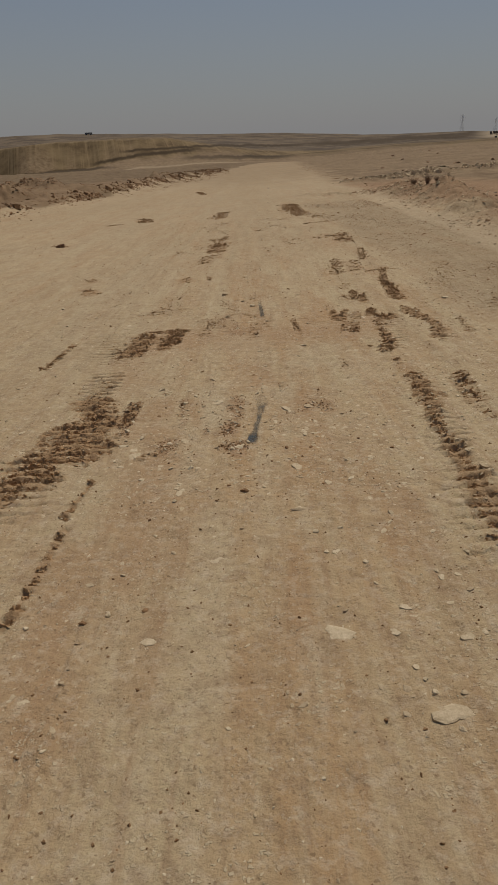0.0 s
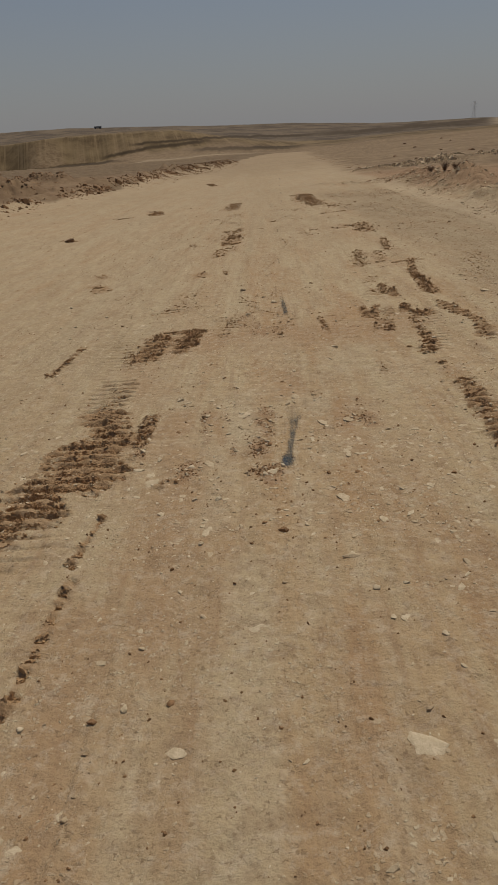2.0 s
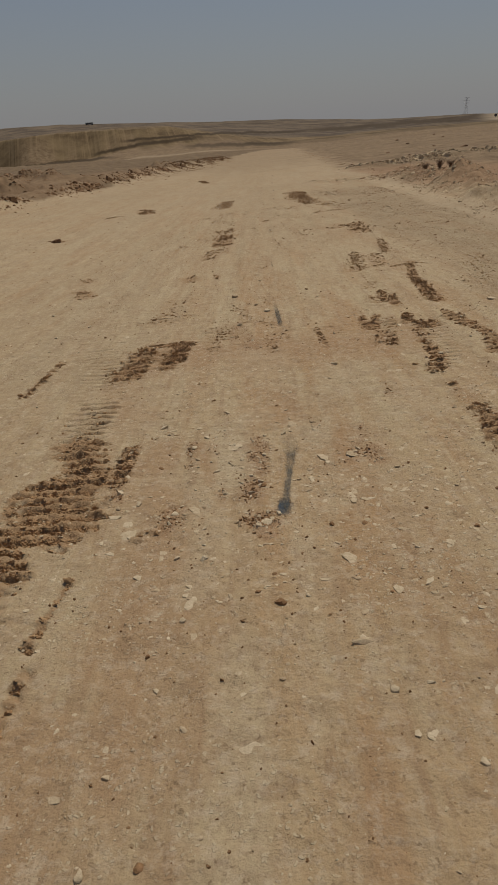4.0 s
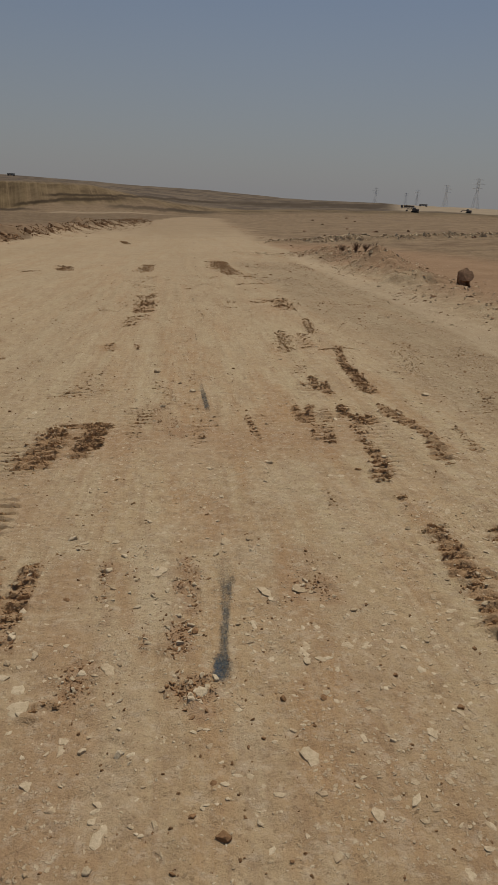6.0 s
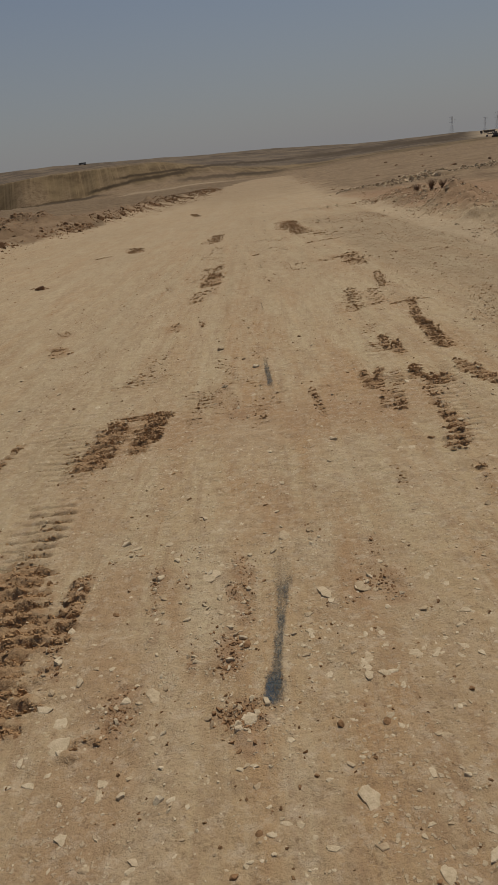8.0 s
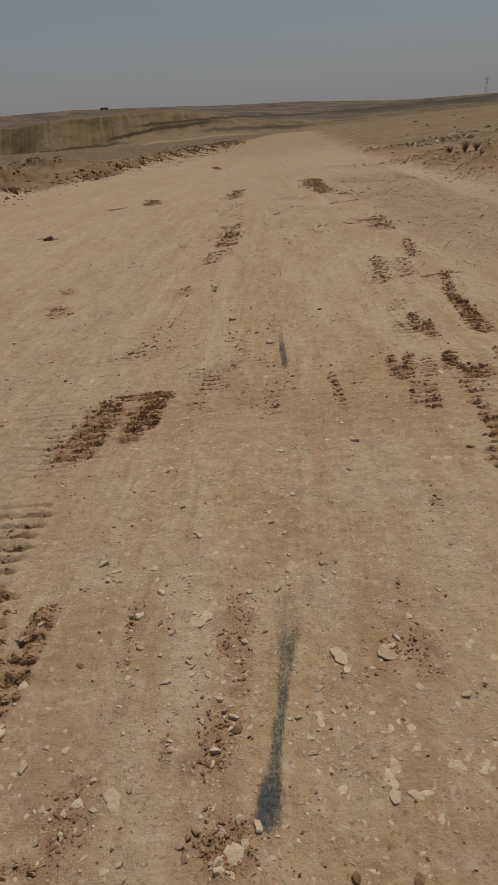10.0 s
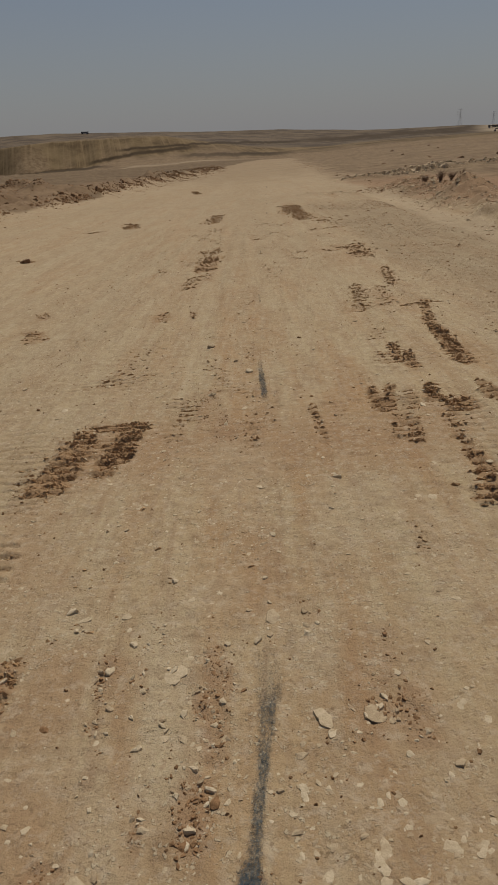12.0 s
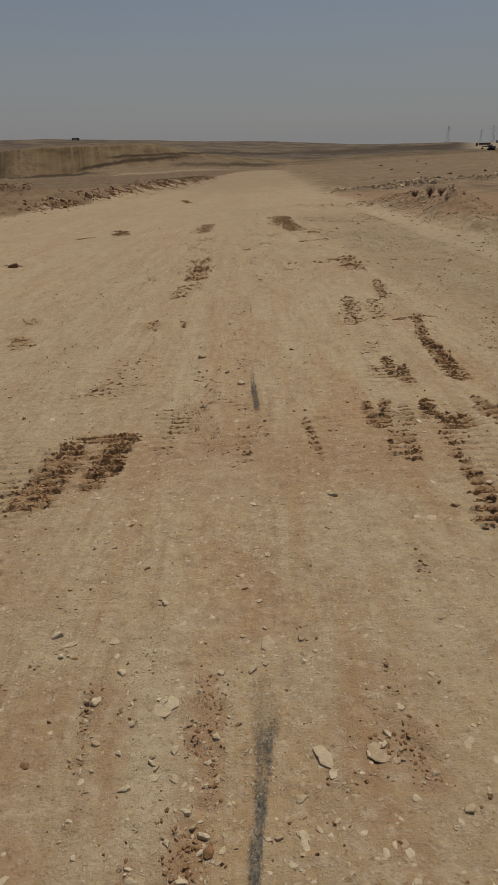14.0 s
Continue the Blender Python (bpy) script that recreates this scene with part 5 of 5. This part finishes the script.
def roadside_gravel():
    rs = np.random.RandomState(44)
    y = rs.uniform(7, 34, 13500)
    x = 2.2 + (np.interp(y, [7, 14, 22, 30], [3.5, 4.5, 4.9, 5.4]) - 2.2) * rs.uniform(0, 1, len(y)) ** 0.7
    keep = rs.uniform(0, 1, len(y)) < 0.3 + 0.7 * smooth(-0.25, 0.5, fbm(x * 0.9, y * 0.35, 92, 3))
    x, y = x[keep], y[keep]
    scatter("gravel", x, y, 0.016 * np.exp(rs.normal(0, 0.6, len(x))) * (0.6 + 0.04 * y), 0.34, DULL, "coarse gravel between the wheel path and the bank", "gravel", 45, sink=-0.05, shapes=CHIPS)
    y = rs.uniform(7, 34, 9000)
    x = 2.4 + (np.interp(y, [7, 14, 22, 30], [3.5, 4.5, 4.9, 5.4]) - 2.4) * rs.uniform(0, 1, len(y)) ** 0.7
    keep = rs.uniform(0, 1, len(y)) < 0.3 + 0.7 * smooth(-0.25, 0.5, fbm(x * 0.9, y * 0.35, 92, 3))
    x, y = x[keep], y[keep]
    scatter("crumbs", x, y, 0.0115 * np.exp(rs.normal(0, 0.55, len(x))) * (0.6 + 0.035 * y), 0.5, CLOD, "brown clods among the coarse roadside gravel", "gravel", 47, shapes=CHIPS)


roadside_gravel()


def boulder(x, y, w, label, seed, mat=DARK_ROCK, tall=0.85):
    me = rock_mesh("boulder", seed, tall, mat, 3, 0.95)
    ob = new("boulder", me)
    ob.matrix_world = pose(x, y, float(macro(np.array([x]), np.array([y]))[0]) + 0.22 * w * tall, 0, 0, seed * 37) @ Matrix.Diagonal((w, w * 0.8, w, 1))
    tagged(ob, label, "boulder", "boulders beside the road")


boulder(7.48, 19.23, 0.68, "dark brown boulder standing on the rubble bank", 3, tall=1.05)
for k, (x, y, w) in enumerate([(6.3, 14.6, 0.22), (6.75, 14.9, 0.26), (6.1, 15.6, 0.18), (28.2, 98, 1.3), (24.5, 69, 0.8), (44, 222, 2.2), (62, 250, 2.4), (36, 170, 1.6),
                               (20, 108, 1.0), (30, 121, 1.2), (33, 98, 1.2), (13, 44, 0.3), (52, 200, 1.6), (26, 75, 0.7), (28.5, 66, 0.9), (18, 84, 0.8)]):
    boulder(x, y, w * 0.65, "dark stone lying on the brown plain", 60 + k, tall=0.45)


slab = new("boulder", slab_mesh("boulder", 91, DARK_ROCK, 10, 3.0))
slab.matrix_world = pose(-5.31, 19.57, ground_z(-5.31, 19.57) + 0.02, 4, 0, 8) @ Matrix.Diagonal((0.30, 0.14, 0.22, 1))
tagged(slab, "dark flat stone lying on the open road", "boulder", "boulders beside the road")


def shrub(x, y, h, seed):
    """A dry, leafless desert shrub: thin stems with short twigs."""
    rnd = random.Random(seed)
    root = new("dry_shrub")
    base = float(macro(np.array([x]), np.array([y]))[0])
    root.location = (x, y, base - 0.03)
    for name, thick, count in (("stem", 0.009, 22), ("twig", 0.006, 110)):
        cu = bpy.data.curves.new(name, "CURVE")
        cu.dimensions, cu.bevel_depth, cu.bevel_resolution = "3D", thick, 0
        for _ in range(count):
            a, lean, up = rnd.uniform(0, 6.28), rnd.uniform(0.05, 1.1), h * rnd.uniform(0.3, 1.05)
            sp = cu.splines.new("POLY")
            sp.points.add(3)
            for i in range(4):
                f = i / 3 if name == "stem" else 0.35 + 0.65 * i / 3
                wig = 0.13 * h * rnd.uniform(-1, 1)
                sp.points[i].co = (math.cos(a) * lean * up * f * 0.7 + wig, math.sin(a) * lean * up * f * 0.7 + wig, up * f, 1)
                sp.points[i].radius = 1 - 0.7 * f
        ob = new(name, cu)
        ob.parent = root
        cu.materials.append(TWIG)
    tagged(root, "dry leafless brown shrub on the spoil bank", "shrub", "dry shrubs on the bank")


TWIG = plain_material("dry_twigs", (0.2, 0.118, 0.072), 0.9)
for k, (x, y, h) in enumerate([(9.6, 34.5, 0.62), (8.8, 35.2, 0.5), (8.3, 36.0, 0.42), (9.2, 34.9, 0.38), (10.6, 37.5, 0.3)]):
    shrub(x, y, h, 5 + k)


# ---------------------------------------------------------------- far things
def part(name, bm, mat, parent, label=""):
    me = bpy.data.meshes.new(name)
    bm.to_mesh(me)
    bm.free()
    me.materials.append(mat)
    ob = new(name, me)
    ob.parent = parent
    return tagged(ob, label)


def box(cx, cy, cz, sx, sy, sz, bevel=0.03):
    bm = bmesh.new()
    bmesh.ops.create_cube(bm, size=1, matrix=Matrix.Translation((cx, cy, cz)) @ Matrix.Diagonal((sx, sy, sz, 1)))
    if bevel:
        bmesh.ops.bevel(bm, geom=bm.edges[:], offset=bevel, segments=1, affect="EDGES")
    return bm


def at_distance(az, r):
    x, y = r * math.sin(radians(az)), r * math.cos(radians(az))
    return x, y, float(macro(np.array([x]), np.array([y]))[0])


# steel and dark paint are lightened to put distance haze into their colour
STEEL = plain_material("galvanised_steel", (0.68, 0.68, 0.68), 0.7, 0.0)
DARK_PAINT = plain_material("dark_vehicle_paint", (0.085, 0.07, 0.066), 0.5)
GREY_PAINT = plain_material("grey_metal_sheet", (0.17, 0.17, 0.17), 0.6)
RUBBER = plain_material("tyre_rubber", (0.02, 0.02, 0.02), 0.9)
GLASS = plain_material("dark_glass", (0.03, 0.035, 0.04), 0.1)


def wheel(x, y, z, r, parent):
    bm = bmesh.new()
    bmesh.ops.create_cone(bm, cap_ends=True, segments=16, radius1=r, radius2=r, depth=0.4, matrix=pose(x, y, z, 0, 90, 0))
    bmesh.ops.bevel(bm, geom=bm.edges[:], offset=0.05, segments=1, affect="EDGES")
    tyre = part("wheel", bm, RUBBER, parent)
    bm = bmesh.new()
    bmesh.ops.create_cone(bm, cap_ends=True, segments=12, radius1=r * 0.5, radius2=r * 0.5, depth=0.44, matrix=pose(x, y, z, 0, 90, 0))
    part("rim", bm, STEEL, tyre)


def truck(name, az, r, heading, length, mat, label, sink=0.0):
    x, y, z = at_distance(az, r)
    root = new(name)
    root.matrix_world = pose(x, y, z - sink, 0, 0, heading)
    part("chassis", box(0, 0, 0.85, 1.9, length, 0.3), DARK_PAINT, root)
    cab = part("cab", box(0, length / 2 - 1.0, 1.9, 2.4, 2.0, 1.9, 0.15), mat, root)
    part("windscreen", box(0, length / 2 + 0.01, 2.3, 2.0, 0.06, 0.8, 0.02), GLASS, cab)
    body = bmesh.new()
    bmesh.ops.create_cube(body, size=1, matrix=pose(0, -1.1, 2.0) @ Matrix.Diagonal((2.5, length - 2.4, 1.7, 1)))
    for v in body.verts:
        if v.co.z < 2:
            v.co.y = -1.1 + (v.co.y + 1.1) * 0.86
            v.co.x *= 0.8
    bmesh.ops.bevel(body, geom=body.edges[:], offset=0.06, segments=1, affect="EDGES")
    part("tipping_body", body, mat, root)
    for sx in (-1.0, 1.0):
        for sy in (length / 2 - 1.2, -length / 2 + 2.4, -length / 2 + 1.0):
            wheel(sx, sy, 0.55, 0.55, root)
    tagged(root, label, "truck")


truck("dump_truck", -12.15, 960, 80, 9.5, GREY_PAINT, "dark grey dump truck on top of the far hill")
truck("dump_truck", 18.7, 690, 72, 13, DARK_PAINT, "dark dump truck standing on the far plain")
truck("dump_truck", 19.9, 905, 60, 10, GREY_PAINT, "grey dump truck on the pale horizon")


def loader(az, r, heading):
    x, y, z = at_distance(az, r)
    root = new("excavator")
    root.matrix_world = pose(x, y, z, 0, 0, heading)
    for sx in (-1.1, 1.1):
        part("track", box(sx, 0, 0.45, 0.55, 3.8, 0.9, 0.2), RUBBER, root)
    part("body", box(0, -0.3, 1.5, 2.5, 3.2, 1.1, 0.12), DARK_PAINT, root)
    part("cab", box(-0.7, 0.7, 2.2, 1.0, 1.4, 1.3, 0.1), GREY_PAINT, root)
    part("boom", box(0.3, 3.0, 1.9, 0.4, 4.0, 0.45, 0.08), DARK_PAINT, root)
    part("bucket", box(0.3, 5.0, 1.0, 1.2, 0.9, 0.9, 0.15), DARK_PAINT, root)
    tagged(root, "small dark excavator working on the far plain", "excavator")


loader(19.25, 425, 95)
loader(23.3, 520, 60)


def pylon(az, r, h):
    x, y, _ = at_distance(az, r)
    z = float(macro(np.array([x]), np.array([y]))[0])
    root = new("transmission_tower")
    root.matrix_world = pose(x, y, z, 0, 0, -az + 20)
    w = h * 0.2

    def strut(bm, a, b, t):
        a, b = Vector(a), Vector(b)
        m = Matrix.Translation((a + b) / 2) @ (b - a).to_track_quat("Z", "Y").to_matrix().to_4x4() @ Matrix.Diagonal((t, t, (b - a).length, 1))
        bmesh.ops.create_cube(bm, size=1, matrix=m)

    t = h * 0.0055
    half = lambda f: w / 2 * (1 - f) + w * 0.11 * f if f < 0.6 else w * 0.155
    for sx in (-1, 1):
        for sy in (-1, 1):
            bm = bmesh.new()
            fs = (0, 0.3, 0.6, 1.0)
            for f, g in zip(fs, fs[1:]):
                strut(bm, (sx * half(f), sy * half(f), f * h), (sx * half(g), sy * half(g), g * h), t)
            part("leg", bm, STEEL, root)
    bm = bmesh.new()
    fs = [0, 0.16, 0.3, 0.42, 0.52, 0.6, 0.68, 0.76, 0.84, 0.92, 1.0]
    for f, g in zip(fs, fs[1:]):
        p, q = half(f), half(g)
        for s in (-1, 1):
            strut(bm, (-p, s * p, f * h), (q, s * q, g * h), t * 0.6)
            strut(bm, (p, s * p, f * h), (-q, s * q, g * h), t * 0.6)
            strut(bm, (s * p, -p, f * h), (s * q, q, g * h), t * 0.6)
    part("lattice", bm, STEEL, root)
    for f, span in ((0.68, 0.2), (0.82, 0.24), (0.96, 0.17)):
        bm = bmesh.new()
        strut(bm, (-span * h, 0, f * h), (span * h, 0, f * h), t * 1.1)
        strut(bm, (-span * h, 0, f * h), (0, 0, f * h + 0.05 * h), t * 0.7)
        strut(bm, (span * h, 0, f * h), (0, 0, f * h + 0.05 * h), t * 0.7)
        part("cross_arm", bm, STEEL, root)
    tagged(root, "grey steel lattice transmission tower on the horizon", "pylon", "power line towers")


pylon(16.15, 1150, 24)
pylon(18.5, 1200, 20)
pylon(19.35, 1120, 23)
pylon(21.5, 1000, 28)
pylon(23.75, 900, 34)
